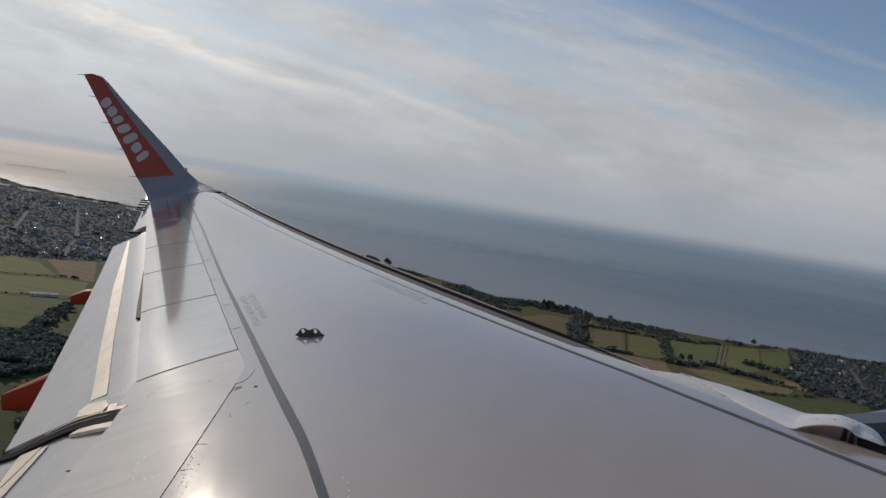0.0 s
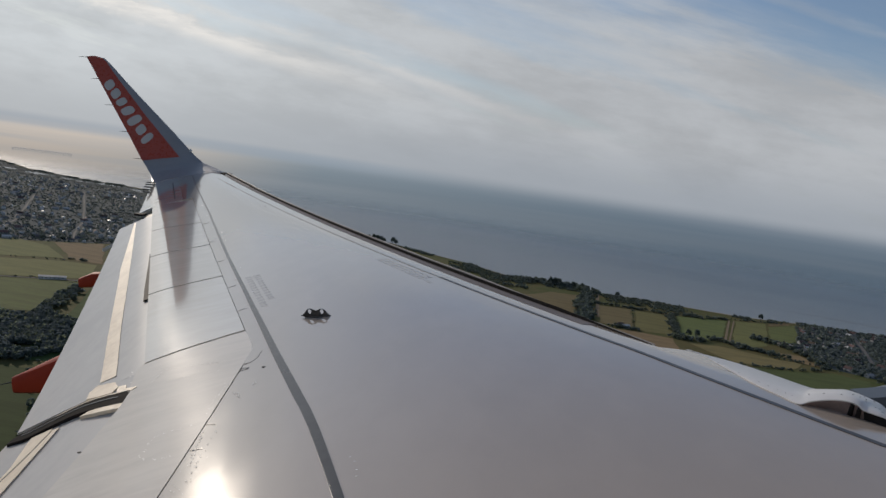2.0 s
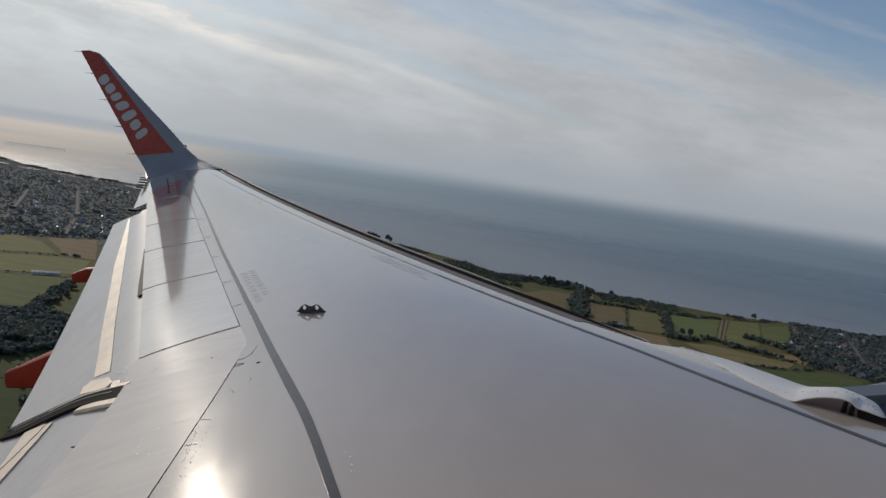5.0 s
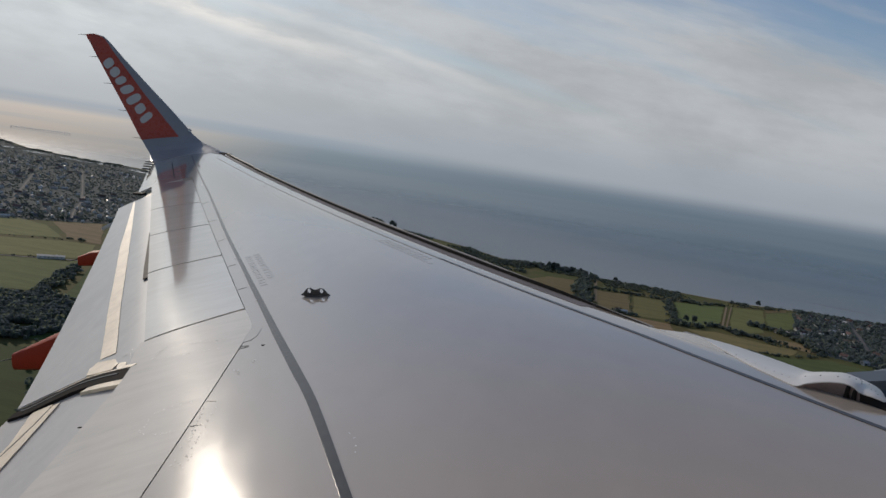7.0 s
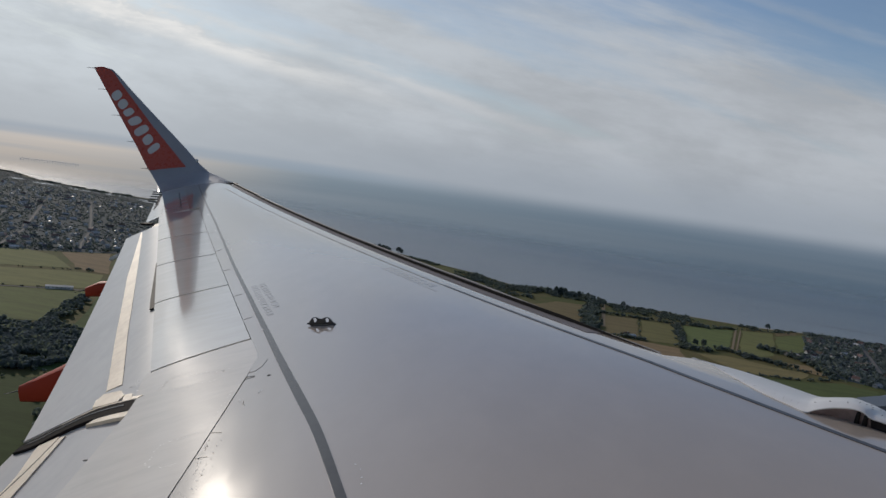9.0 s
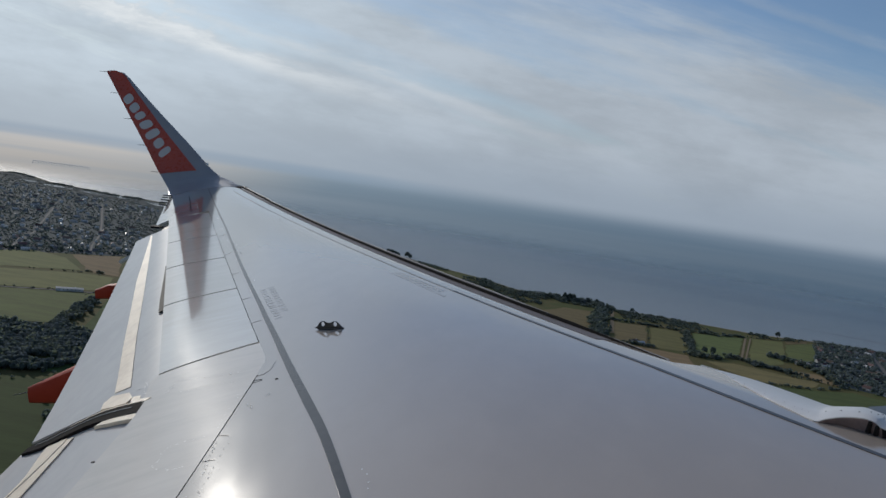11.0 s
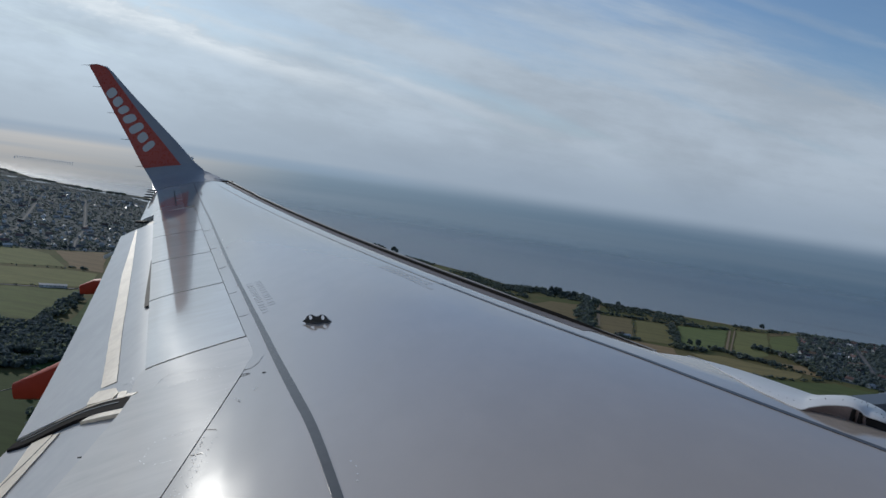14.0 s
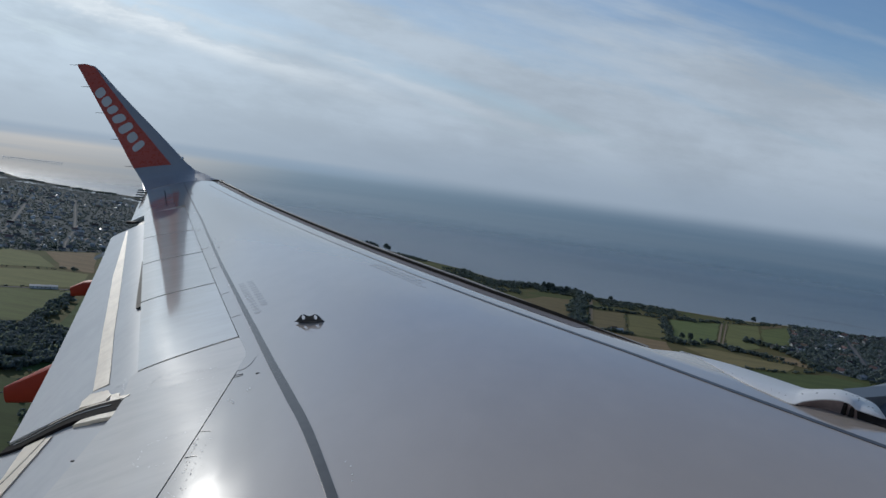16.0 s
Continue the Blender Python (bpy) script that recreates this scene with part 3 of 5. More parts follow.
# aileron and its dischargers
aileron = part("aileron", plate(lambda y: x_hinge(y) - 0.146, x_tail, 13.728, 16.30, 8, 12, -0.001, lambda s, t: 0.010 + 0.09 * (1 - s)), M["spoiler"], airliner, "pale grey aileron")
for y in (15.25, 15.5, 15.75, 16.0, 16.22):
    bm = bmesh.new()
    p = on_skin(x_tail(y) + 0.07, y, 0.016)
    rod(bm, p, p + Vector((-0.17, 0.03, 0.025)), 0.017, 0.011)
    part("static_wick", bm, M["steel"], aileron)
bm = bmesh.new()
box(bm, Matrix.Translation(on_skin(-9.32, 13.62, -0.005)) @ pose(0, 0, 0, 6, 6, -17), 0.16, 0.10, 0.03)
part("aileron_gap_cover", bm, M["dark"], airliner)

# coloured bands along the spars
def x_rear_stripe(y):
    return 0.005 * min(1.0, max(0.0, (7.5 - y) / 1.2)) + float(np.interp(y, (2.498, 4.293, 4.5, 4.692, 4.891, 5.09, 5.289, 5.487, 5.686, 6.242, 6.95, 7.916, 9.196, 12.06, 14.955, 16.196),
                           (-4.49, -5.011, -5.071, -5.127, -5.186, -5.247, -5.313, -5.385, -5.456, -5.657, -5.907, -6.257, -6.73, -7.762, -8.848, -9.299)))


def x_front_stripe(y):
    return -3.62 - 0.498 * (y - 5.5) - 0.058 * max(0.0, 5.6 - y)


def front_half(y):
    return float(np.interp(y, (5.0, 7.0, 10.0, 15.6), (0.0135, 0.012, 0.008, 0.005)))


def rear_half(y):
    return float(np.interp(y, (4.4, 5.6, 8.0, 12.0, 16.2), (0.019, 0.025, 0.017, 0.012, 0.010)))


part("rear_spar_stripe", plate(lambda y: x_rear_stripe(y) + rear_half(y), lambda y: x_rear_stripe(y) - rear_half(y), 2.5, 16.2, 3, 160, 0.004, 0.006), M["stripe"], airliner, "dark grey sealant stripe")
part("front_spar_stripe", plate(lambda y: x_front_stripe(y) + front_half(y), lambda y: x_front_stripe(y) - front_half(y), 2.5, 7.6, 3, 60, 0.003, 0.004), M["matt_stripe"], airliner, "dark grey sealant stripe")
part("front_spar_stripe", plate(lambda y: x_front_stripe(y) + front_half(y), lambda y: x_front_stripe(y) - front_half(y), 7.6, 15.6, 3, 100, 0.003, 0.004), M["outer_stripe"], airliner, "paler grey outer length of the sealant stripe")

part("slat_edge_band", plate(lambda y: x_nose(y) - 0.004, lambda y: x_nose(y) - 0.095, 6.2, 16.0, 2, 60, 0.003, 0.004), M["band"], airliner, "mid-grey band behind the slats")


def fixed_nose_at(s, t):
    """The skin that reaches forward beside the pylon, falling on at the slope that it has at the slats."""
    y = 5.34 + 0.412 * t
    back = x_nose(y) - 0.004
    front = max(back + 0.006, float(np.interp(y, (5.30, 5.372, 5.693, 5.752), (-3.308, -3.312, -3.331, -3.389))))
    x = front + (back - front) * s
    return Vector((x, y, skin_z(back, y) + 0.0004 - 0.19 * (x - back)))


part("fixed_nose", slab(fixed_nose_at, 8, 24, lambda s, t: 0.05), M["skin"], airliner, "fixed grey leading edge beside the pylon")

# slats: a dark slot, then the nose falling away
def slat_at(y, s):
    x = x_nose(y) + 0.006 + s * 0.42
    return Vector((x, y, skin_z(x_nose(y), y) - 0.010 - 0.26 * s - 0.9 * (s * 0.42) ** 1.2))


EDGES = [5.80, 8.2, 10.7, 13.2, 16.2]
for a, b in zip(EDGES, EDGES[1:]):
    slat = part("slat", slab(lambda s, t: slat_at(a + 0.01 + (b - a - 0.02) * t, s), 8, 16, lambda s, t: 0.012 + 0.05 * s), M["pale_stripe"], airliner, "pale grey leading-edge slat")
    part("slot", slab(lambda s, t: Vector((x_nose(a + (b - a) * t) + 0.004 * s, a + (b - a) * t, skin_z(x_nose(a + (b - a) * t), a + (b - a) * t) + 0.027 * min(1, (a + (b - a) * t - 5.9) * 1.2 + 0.2))), 1, 16, lambda s, t: 0.05), M["dark"], slat)
    part("lip", slab(lambda s, t: Vector((x_nose(a + (b - a) * t) + 0.010 + 0.012 * s, a + (b - a) * t, skin_z(x_nose(a + (b - a) * t), a + (b - a) * t) + 0.031 * min(1, (a + (b - a) * t - 5.9) * 0.6) + 0.003 * s)), 1, 16, lambda s, t: 0.012), M["lip"], slat, "thin pale upper edge of the slat")

tip_fairing = part("slat_tip_fairing", slab(lambda s, t: on_skin(-8.62 - 0.42 * t + 0.10 * s * (1 - t), 16.24 + 0.32 * t, 0.030 - 0.02 * s * s), 3, 8, lambda s, t: 0.02), M["white"], airliner, "white fairing at the outer slat's end")
part("slot", slab(lambda s, t: on_skin(-8.60 - 0.20 * t, 16.20 + 0.10 * t, 0.012) + Vector((0.05 * s, 0, 0.012 * (1 - t))), 2, 6, lambda s, t: 0.03), M["dark"], tip_fairing)

# pylon fairing that runs on into the inboard slat end, the open bay under it
def along(points, t):
    """A smooth line through a few points, t from 0 to 1."""
    ps = [Vector(p) for p in points]
    k = min(t, 0.99999) * (len(ps) - 1)
    i = int(k)
    f = k - i
    p0, p1, p2, p3 = ps[max(i - 1, 0)], ps[i], ps[i + 1], ps[min(i + 2, len(ps) - 1)]
    return 0.5 * ((2 * p1) + (p2 - p0) * f + (2 * p0 - 5 * p1 + 4 * p2 - p3) * f * f + (3 * p1 - p0 - 3 * p2 + p3) * f ** 3)


NEAR_EDGE = [(-3.389, 5.751, 0.530), (-3.331, 5.693, 0.517), (-3.312, 5.372, 0.514), (-3.29, 5.106, 0.510), (-3.254, 4.937, 0.501), (-3.228, 4.836, 0.496)]
FAR_EDGE = [(-3.335, 5.88, 0.505), (-3.27, 5.84, 0.485), (-3.14, 5.77, 0.45), (-3.02, 5.69, 0.412), (-2.90, 5.62, 0.368), (-2.818, 5.572, 0.339)]
ARCH = [(-3.228, 4.836, 0.497), (-3.191, 4.818, 0.507), (-3.145, 4.794, 0.518), (-3.106, 4.761, 0.524), (-3.078, 4.728, 0.525), (-3.060, 4.704, 0.517), (-3.046, 4.688, 0.501), (-3.014, 4.649, 0.491), (-2.985, 4.625, 0.480)]
CREST = [(-2.818, 5.572, 0.339), (-2.819, 5.448, 0.368), (-2.835, 5.31, 0.405), (-2.851, 5.173, 0.44), (-2.866, 5.035, 0.458), (-2.884, 4.90, 0.470), (-2.905, 4.815, 0.472), (-2.930, 4.755, 0.468), (-2.955, 4.70, 0.460)]
BAY_LINE = [(-3.228, 4.836, 0.497), (-3.131, 4.823, 0.482), (-3.074, 4.761, 0.472), (-3.041, 4.698, 0.466), (-2.996, 4.596, 0.458), (-2.968, 4.466, 0.452)]


def nose_skin(near, far, s, bulge):
    """Across the nose from its rear edge over the crest and down in front."""
    if s <= 0.7:
        q = s / 0.7
        return near.lerp(far, q) + Vector((0, 0, bulge * math.sin(math.pi * q ** 0.5)))
    q = (s - 0.7) / 0.3
    return far + Vector((0.25 * q, 0.24 * q, -0.35 * q ** 1.5))


def shell_at(s, t):
    bulge = float(np.interp(t, (0, 0.12, 0.22, 0.38, 0.75, 1), (0, 0.004, 0.018, 0.034, 0.016, 0.010)))
    return nose_skin(along(NEAR_EDGE + ARCH[1:], t) + Vector((0, 0, 0.004)), along(FAR_EDGE + CREST[1:], t), s, bulge)


fairing = part("pylon_fairing", slab(shell_at, 20, 78, lambda s, t: 0.004 + 0.01 * s), M["white"], airliner, "white riveted fairing running on into the slat end")
bm = bmesh.new()
for k in range(12):
    p = shell_at(0.035, 0.046 + k * 0.0277)
    bmesh.ops.create_icosphere(bm, subdivisions=1, radius=0.0014, matrix=Matrix.Translation(p + Vector((0, 0, 0.0005))) @ Matrix.Diagonal((1.5, 1, 0.6, 1)))
for q, t in ((0.10, 0.10), (0.09, 0.24), (0.10, 0.40), (0.30, 0.50), (0.42, 0.56), (0.50, 0.62), (0.34, 0.66), (0.75, 0.56), (0.8, 0.66), (0.45, 0.80), (0.3, 0.9), (0.7, 0.82)):
    p = shell_at(0.7 * q, (5 + 8 * t) / 13)
    bmesh.ops.create_icosphere(bm, subdivisions=1, radius=0.0024, matrix=Matrix.Translation(p + Vector((0, 0, 0.0005))) @ Matrix.Diagonal((1.5, 1, 0.6, 1)))
tagged(part("rivets", bm, M["dark"], fairing, "dark rivet heads"), kind="stuff")


def bay_at(s, t):
    return along(BAY_LINE, 0.62 * t).lerp(along(ARCH, 0.78 * t), s) + Vector((0.004, 0.004, -0.004 * (1 - s)))


bay = part("slat_bay", slab(bay_at, 4, 24, lambda s, t: 0.004), M["bay"], airliner, "brownish-pink primed wall of the slat bay")
for t in (0.70, 0.86):
    bm = bmesh.new()
    rod(bm, bay_at(0.02, t) + Vector((-0.006, -0.006, 0)), bay_at(0.9, t) + Vector((-0.006, -0.006, 0)), 0.010, 0.008, 8)
    part("roller_post", bm, M["dark"], bay, "dark roller post")
part("slot", slab(lambda s, t: along(BAY_LINE, 0.60 + 0.40 * t).lerp(Vector((-3.045 + 0.16 * t, 4.690 - 0.17 * t, 0.500 - 0.048 * t)), s), 2, 12, lambda s, t: 0.004), M["dark"], airliner, "dark slot behind the slat end")
part("slat", slab(lambda s, t: Vector((-2.955 + 0.54 * t + 0.3 * s, 4.64 - 1.1 * t, 0.44 - 0.05 * t - 0.3 * s * s)), 6, 8, lambda s, t: 0.03), M["nacelle"], airliner)


def revolve(stations, seg, centre):
    bm = bmesh.new()
    rings = [[bm.verts.new(centre + Vector((x, r * math.cos(k * math.tau / seg), r * math.sin(k * math.tau / seg)))) for k in range(seg)] for x, r in stations]
    for a, b in zip(rings, rings[1:]):
        for k in range(seg):
            bm.faces.new((a[k], a[(k + 1) % seg], b[(k + 1) % seg], b[k]))
    bm.faces.new(rings[0])
    bm.faces.new(rings[-1][::-1])
    return bm


nacelle = part("engine_nacelle", revolve([(-2.62, 0.86), (-2.5, 0.95), (-1.8, 1.03), (-0.6, 1.09), (0.8, 1.12), (1.9, 1.06), (2.3, 0.98), (2.38, 0.90), (2.2, 0.84), (1.2, 0.82)], 48, Vector((0.12, 5.72, -0.73))), M["nacelle"], airliner, "blue-grey engine nacelle")
bm = bmesh.new()
box(bm, Matrix.Translation((-1.93, 5.72, -0.06)), 1.3, 0.34, 0.62)
bmesh.ops.bevel(bm, geom=bm.edges, offset=0.08, segments=2, affect="EDGES")
part("pylon", bm, M["nacelle"], airliner, "blue-grey engine pylon")

# flap track fairings: canoe bodies under the flaps with painted tails
for y, tip, top0, low0, climb_ in ((8.2, -8.37, -0.235, -0.375, 0.39), (11.0, -9.09, -0.11, -0.225, 0.34)):
    z0 = skin_z(x_trail(y), y)

    def canoe(x0, x1, n, y=y, tip=tip, z0=z0, top0=top0, low0=low0, climb_=climb_):
        bm = bmesh.new()
        rings = []
        for i in range(n + 1):
            x = x0 + (x1 - x0) * i / n
            d = x - tip
            up, lo = z0 + min(top0 + climb_ * d, -0.05), z0 + low0 - 0.05 * min(d, 1.0)
            hw = 0.035 + 0.11 * min(1.0, d / 0.8) ** 0.7
            ring = []
            for k in range(16):
                a = k * math.tau / 16
                ca, sa = math.cos(a), math.sin(a)
                r = 1 / (abs(ca) ** 3 + abs(sa) ** 3) ** (1 / 3)
                ring.append(bm.verts.new((x, y + hw * ca * r, (up + lo) / 2 + (up - lo) / 2 * sa * r)))
            rings.append(ring)
        for a, b in zip(rings, rings[1:]):
            for k in range(16):
                bm.faces.new((a[k], a[(k + 1) % 16], b[(k + 1) % 16], b[k]))
        bm.faces.new(rings[0][::-1])
        bm.faces.new(rings[-1])
        return bm
    body = part("flap_track_fairing", canoe(tip + 0.9, tip + 2.2, 10), M["skin"], airliner, "grey flap track fairing with orange-red tail")
    part("painted_tail", canoe(tip, tip + 0.895, 10), M["red"], body, "orange-red painted tail")
    bm = bmesh.new()
    rod(bm, (tip + 0.02, y, z0 + (top0 + low0) / 2 + 0.03), (tip - 0.16, y + 0.02, z0 + (top0 + low0) / 2), 0.006, 0.003)
    part("static_wick", bm, M["steel"], body)
bm = bmesh.new()
box(bm, Matrix.Translation((-9.33, 12.5, 0.955)) @ pose(0, 0, 0, 0, -22, 0), 0.26, 0.05, 0.05)
bmesh.ops.bevel(bm, geom=bm.edges, offset=0.012, segments=2, affect="EDGES")
part("flap_fairing_tip", bm, M["white"], airliner, "small pale fairing tip")

# winglet
STATIONS = [(16.34, 2.035, -8.72, -10.13), (16.62, 2.10, -8.90, -10.24), (16.86, 2.185, -9.10, -10.34), (17.03, 2.29, -9.33, -10.47), (17.17, 2.47, -9.545, -10.62),
            (17.35, 2.98, -9.985, -10.89), (17.57, 3.64, -10.58, -11.26), (17.72, 4.12, -11.00, -11.52), (17.84, 4.49, -11.31, -11.72),
            (17.885, 4.63, -11.45, -11.80), (17.91, 4.705, -11.66, -11.835)]


def winglet_at(z_or_t, q, side):
    """Along the stations (0 to 10) and across the chord (0 nose, 1 tail); side 1 is the inner face."""
    i = min(int(z_or_t), len(STATIONS) - 2)
    f = z_or_t - i
    a, b = Vector(STATIONS[i]), Vector(STATIONS[i + 1])
    st = [a[k] + (b[k] - a[k]) * f for k in range(4)]
    along = Vector((0, b[0] - a[0], b[1] - a[1])).normalized()
    out = Vector((0, -along.z, along.y))
    chord = st[2] - st[3]
    t = 0.10 * chord * (2.2 * math.sqrt(max(q, 0)) * (1 - q) ** 0.9 * 0.75 + 0.01)
    root = max(0.0, 1 - z_or_t / 3.5) ** 1.5
    x = st[2] - chord * q
    sink = (skin_z(min(x, -8.74), 16.34) + 0.004 - 2.035) * root
    return Vector((x, st[0], st[1] + sink)) + out * t * ((0.45 if side else -0.55) * (1 - root) - (0 if side else 0.5 * root))


bm = bmesh.new()
CHORD = [0, 0.02, 0.06, 0.14, 0.28, 0.45, 0.65, 0.85, 1.0]
loops = []
for k in range(41):
    v = k * 10 / 40
    loops.append([bm.verts.new(winglet_at(v, q, 1)) for q in CHORD] + [bm.verts.new(winglet_at(v, q, 0)) for q in CHORD[-1:0:-1]])
for a, b in zip(loops, loops[1:]):
    for k in range(len(a)):
        bm.faces.new((a[k], a[(k + 1) % len(a)], b[(k + 1) % len(a)], b[k]))
bm.faces.new(loops[-1])
bm.faces.new(loops[0][::-1])
winglet = part("winglet", bm, M["grey"], airliner, "grey and orange upswept winglet with pale markings")


def station(z):
    zs = [s[1] for s in STATIONS]
    for i in range(len(zs) - 1):
        if zs[i] <= z <= zs[i + 1]:
            return i + (z - zs[i]) / (zs[i + 1] - zs[i])
    return 9.99


def inner_face(x, z, lift=0.004):
    v = station(z)
    i = min(int(v), 9)
    f = v - i
    le = STATIONS[i][2] + (STATIONS[i + 1][2] - STATIONS[i][2]) * f
    te = STATIONS[i][3] + (STATIONS[i + 1][3] - STATIONS[i][3]) * f
    return winglet_at(v, min(1, max(0, (le - x) / (le - te))), 1) + Vector((0, -0.95, 0.31)) * lift, le, te


def orange_front(z):
    return float(np.interp(z, (2.40, 3.37, 4.31, 4.60, 4.70), (-9.80, -10.57, -11.25, -11.44, -11.62)))


def sheet_on_winglet(fx0, fx1, z0, z1, nu, nv, lift):
    bm = bmesh.new()
    vs = []
    for j in range(nv + 1):
        z = z0 + (z1 - z0) * j / nv
        vs.append([bm.verts.new(inner_face(fx0(z) + (fx1(z) - fx0(z)) * i / nu, z, lift)[0]) for i in range(nu + 1)])
    for j in range(nv):
        for i in range(nu):
            bm.faces.new((vs[j][i], vs[j][i + 1], vs[j + 1][i + 1], vs[j + 1][i]))
    r = bmesh.ops.extrude_face_region(bm, geom=bm.faces[:])
    bmesh.ops.translate(bm, vec=(0, 0.003, -0.001), verts=[e for e in r["geom"] if isinstance(e, bmesh.types.BMVert)])
    return bm


part("orange_panel", sheet_on_winglet(orange_front, lambda z: inner_face(0, z)[2] + 0.002, 2.42, 4.70, 10, 30, 0.004), M["orange"], winglet, "orange painted panel")

# pale markings on the panel, as plain rounded shapes
base_a, base_b = Vector((-11.37, 4.12)), Vector((-10.43, 2.76))
run = (base_b - base_a).normalized()
rise = Vector((-run.y, run.x)) if -run.y > 0 else Vector((run.y, -run.x))


def marking(centre, length, height, slant):
    """A rounded bar; slant leans it."""
    bm = bmesh.new()
    n = 24
    ring = []
    for k in range(n):
        a = k * math.tau / n
        ca, sa = math.cos(a), math.sin(a)
        r = 1 / (abs(ca) ** 3 + abs(sa) ** 3) ** (1 / 3)
        p = centre + run * (ca * r * length / 2 + slant * sa * r * height / 2) + rise * (sa * r * height / 2)
        ring.append(bm.verts.new(inner_face(p.x, p.y, 0.009)[0]))
    bm.faces.new(ring)
    r = bmesh.ops.extrude_face_region(bm, geom=bm.faces[:])
    bmesh.ops.translate(bm, vec=(0, 0.003, -0.001), verts=[e for e in r["geom"] if isinstance(e, bmesh.types.BMVert)])
    return bm


total = (base_b - base_a).length
for at, wide, tall, slant in ((0.055, 0.20, 0.21, 0), (0.20, 0.20, 0.20, 0), (0.335, 0.165, 0.21, 0.2), (0.48, 0.19, 0.25, 0.3), (0.635, 0.18, 0.30, 0.15), (0.785, 0.20, 0.21, 0), (0.925, 0.15, 0.27, 0)):
    part("pale_marking", marking(base_a + (base_b - base_a) * at, wide, tall, slant), M["mark"], winglet)
for z in (4.69, 4.20, 3.62, 3.04, 2.46):
    bm = bmesh.new()
    te = inner_face(0, z)[2]
    p = inner_face(te, z, 0.0)[0]
    rod(bm, p, p + Vector((-0.16, 0.0, 0.02)), 0.007, 0.003)
    part("static_wick", bm, M["steel"], winglet)
bm = bmesh.new()
box(bm, Matrix.Translation(winglet_at(4.15, 0.01, 1) + Vector((0.01, -0.01, 0.01))) @ pose(0, 0, 0, 0, 45, 0), 0.05, 0.03, 0.05)
part("tip_light", bm, M["white"], winglet)
part("joint_line", slab(lambda s, t: on_skin(-9.50 + 0.62 * t - 0.014 * s, 15.70 - 1.72 * t, 0.005), 1, 12, lambda s, t: 0.006), M["dark"], airliner)

# double-eyed rope fitting on the upper skin
fit_at = on_skin(-5.50, 6.82)


def eye_plate(bm, wide, tall, eye, thick):
    """An upright plate with pointed ends and two humps, each with a round eye through it."""
    rim = [(-0.5, 0.02), (-0.40, 0.30), (-0.30, 0.78), (-0.23, 0.96), (-0.16, 0.98), (-0.09, 0.82), (0.0, 0.72), (0.09, 0.82), (0.16, 0.98), (0.23, 0.96), (0.30, 0.78), (0.40, 0.30), (0.5, 0.02), (0.30, -0.16), (-0.30, -0.16)]
    loops_ = [[(a * wide, b * tall) for a, b in rim]]
    for k in (-1, 1):
        loops_.append([(k * 0.205 * wide + math.cos(a * math.tau / 16) * eye, 0.58 * tall + math.sin(a * math.tau / 16) * eye) for a in range(16)])
    edges = []
    for loop in loops_:
        vs = [bm.verts.new((a, -thick / 2, b)) for a, b in loop]
        edges += [bm.edges.new((vs[k], vs[(k + 1) % len(vs)])) for k in range(len(vs))]
    bmesh.ops.triangle_fill(bm, use_beauty=True, edges=edges)
    ex = bmesh.ops.extrude_face_region(bm, geom=bm.faces[:])
    bmesh.ops.translate(bm, vec=(0, thick, 0), verts=[e for e in ex["geom"] if isinstance(e, bmesh.types.BMVert)])


fitting = part("rope_fitting", slab(lambda s, t: fit_at + Vector((0.085 * (2 * s - 1), 0.022 * (2 * t - 1) * (1 - 0.8 * abs(2 * s - 1)) - 0.046 * (2 * s - 1), 0.007 - 0.004 * abs(2 * t - 1))), 8, 2, lambda s, t: 0.01), M["steel"], airliner, "dark steel fitting with two rope eyes")
bm = bmesh.new()
eye_plate(bm, 0.235, 0.050, 0.0158, 0.008)
eyes = part("eye_plate", bm, M["steel"], fitting, "upright dark plate with two eyes", smooth=False)
eyes.matrix_basis = Matrix.Translation(fit_at + Vector((0, 0, 0.006))) @ pose(0, 0, 0, 0, 0, -24)

# stencilled notices, worn beyond reading
def notice(corner, along, across, rows, count, gap, rowgap, seed):
    rng = random.Random(seed)
    for r in range(rows):
        bm = bmesh.new()
        pos = 0.0
        end_at = count * rng.uniform(0.8, 1.0)
        while pos < end_at:
            ln = rng.uniform(0.5, 0.78) * gap
            a = Vector(corner) + Vector(along) * pos + Vector(across) * (r * rowgap)
            b = a + Vector(along) * ln
            c, d = b + Vector(across) * (rowgap * 0.68), a + Vector(across) * (rowgap * 0.68)
            f = [bm.verts.new(on_skin(q.x, q.y, 0.0014)) for q in (a, b, c, d)]
            bm.faces.new(f)
            pos += gap
        ex = bmesh.ops.extrude_face_region(bm, geom=bm.faces[:])
        bmesh.ops.translate(bm, vec=(0, 0, -0.003), verts=[e for e in ex["geom"] if isinstance(e, bmesh.types.BMVert)])
        tagged(part("notice_line", bm, M["print"], airliner, "faded grey stencil line", smooth=False), kind="stuff")


d1 = Vector((0.37, -1.0)).normalized()
notice((-6.24, 8.36), d1, (-0.93, -0.36), 2, 1.08, 0.085, 0.072, 3)
d2 = Vector((0.44, -0.90)).normalized()
notice((-5.12, 8.40), d2, (-0.9, -0.44), 3, 1.1, 0.085, 0.040, 4)

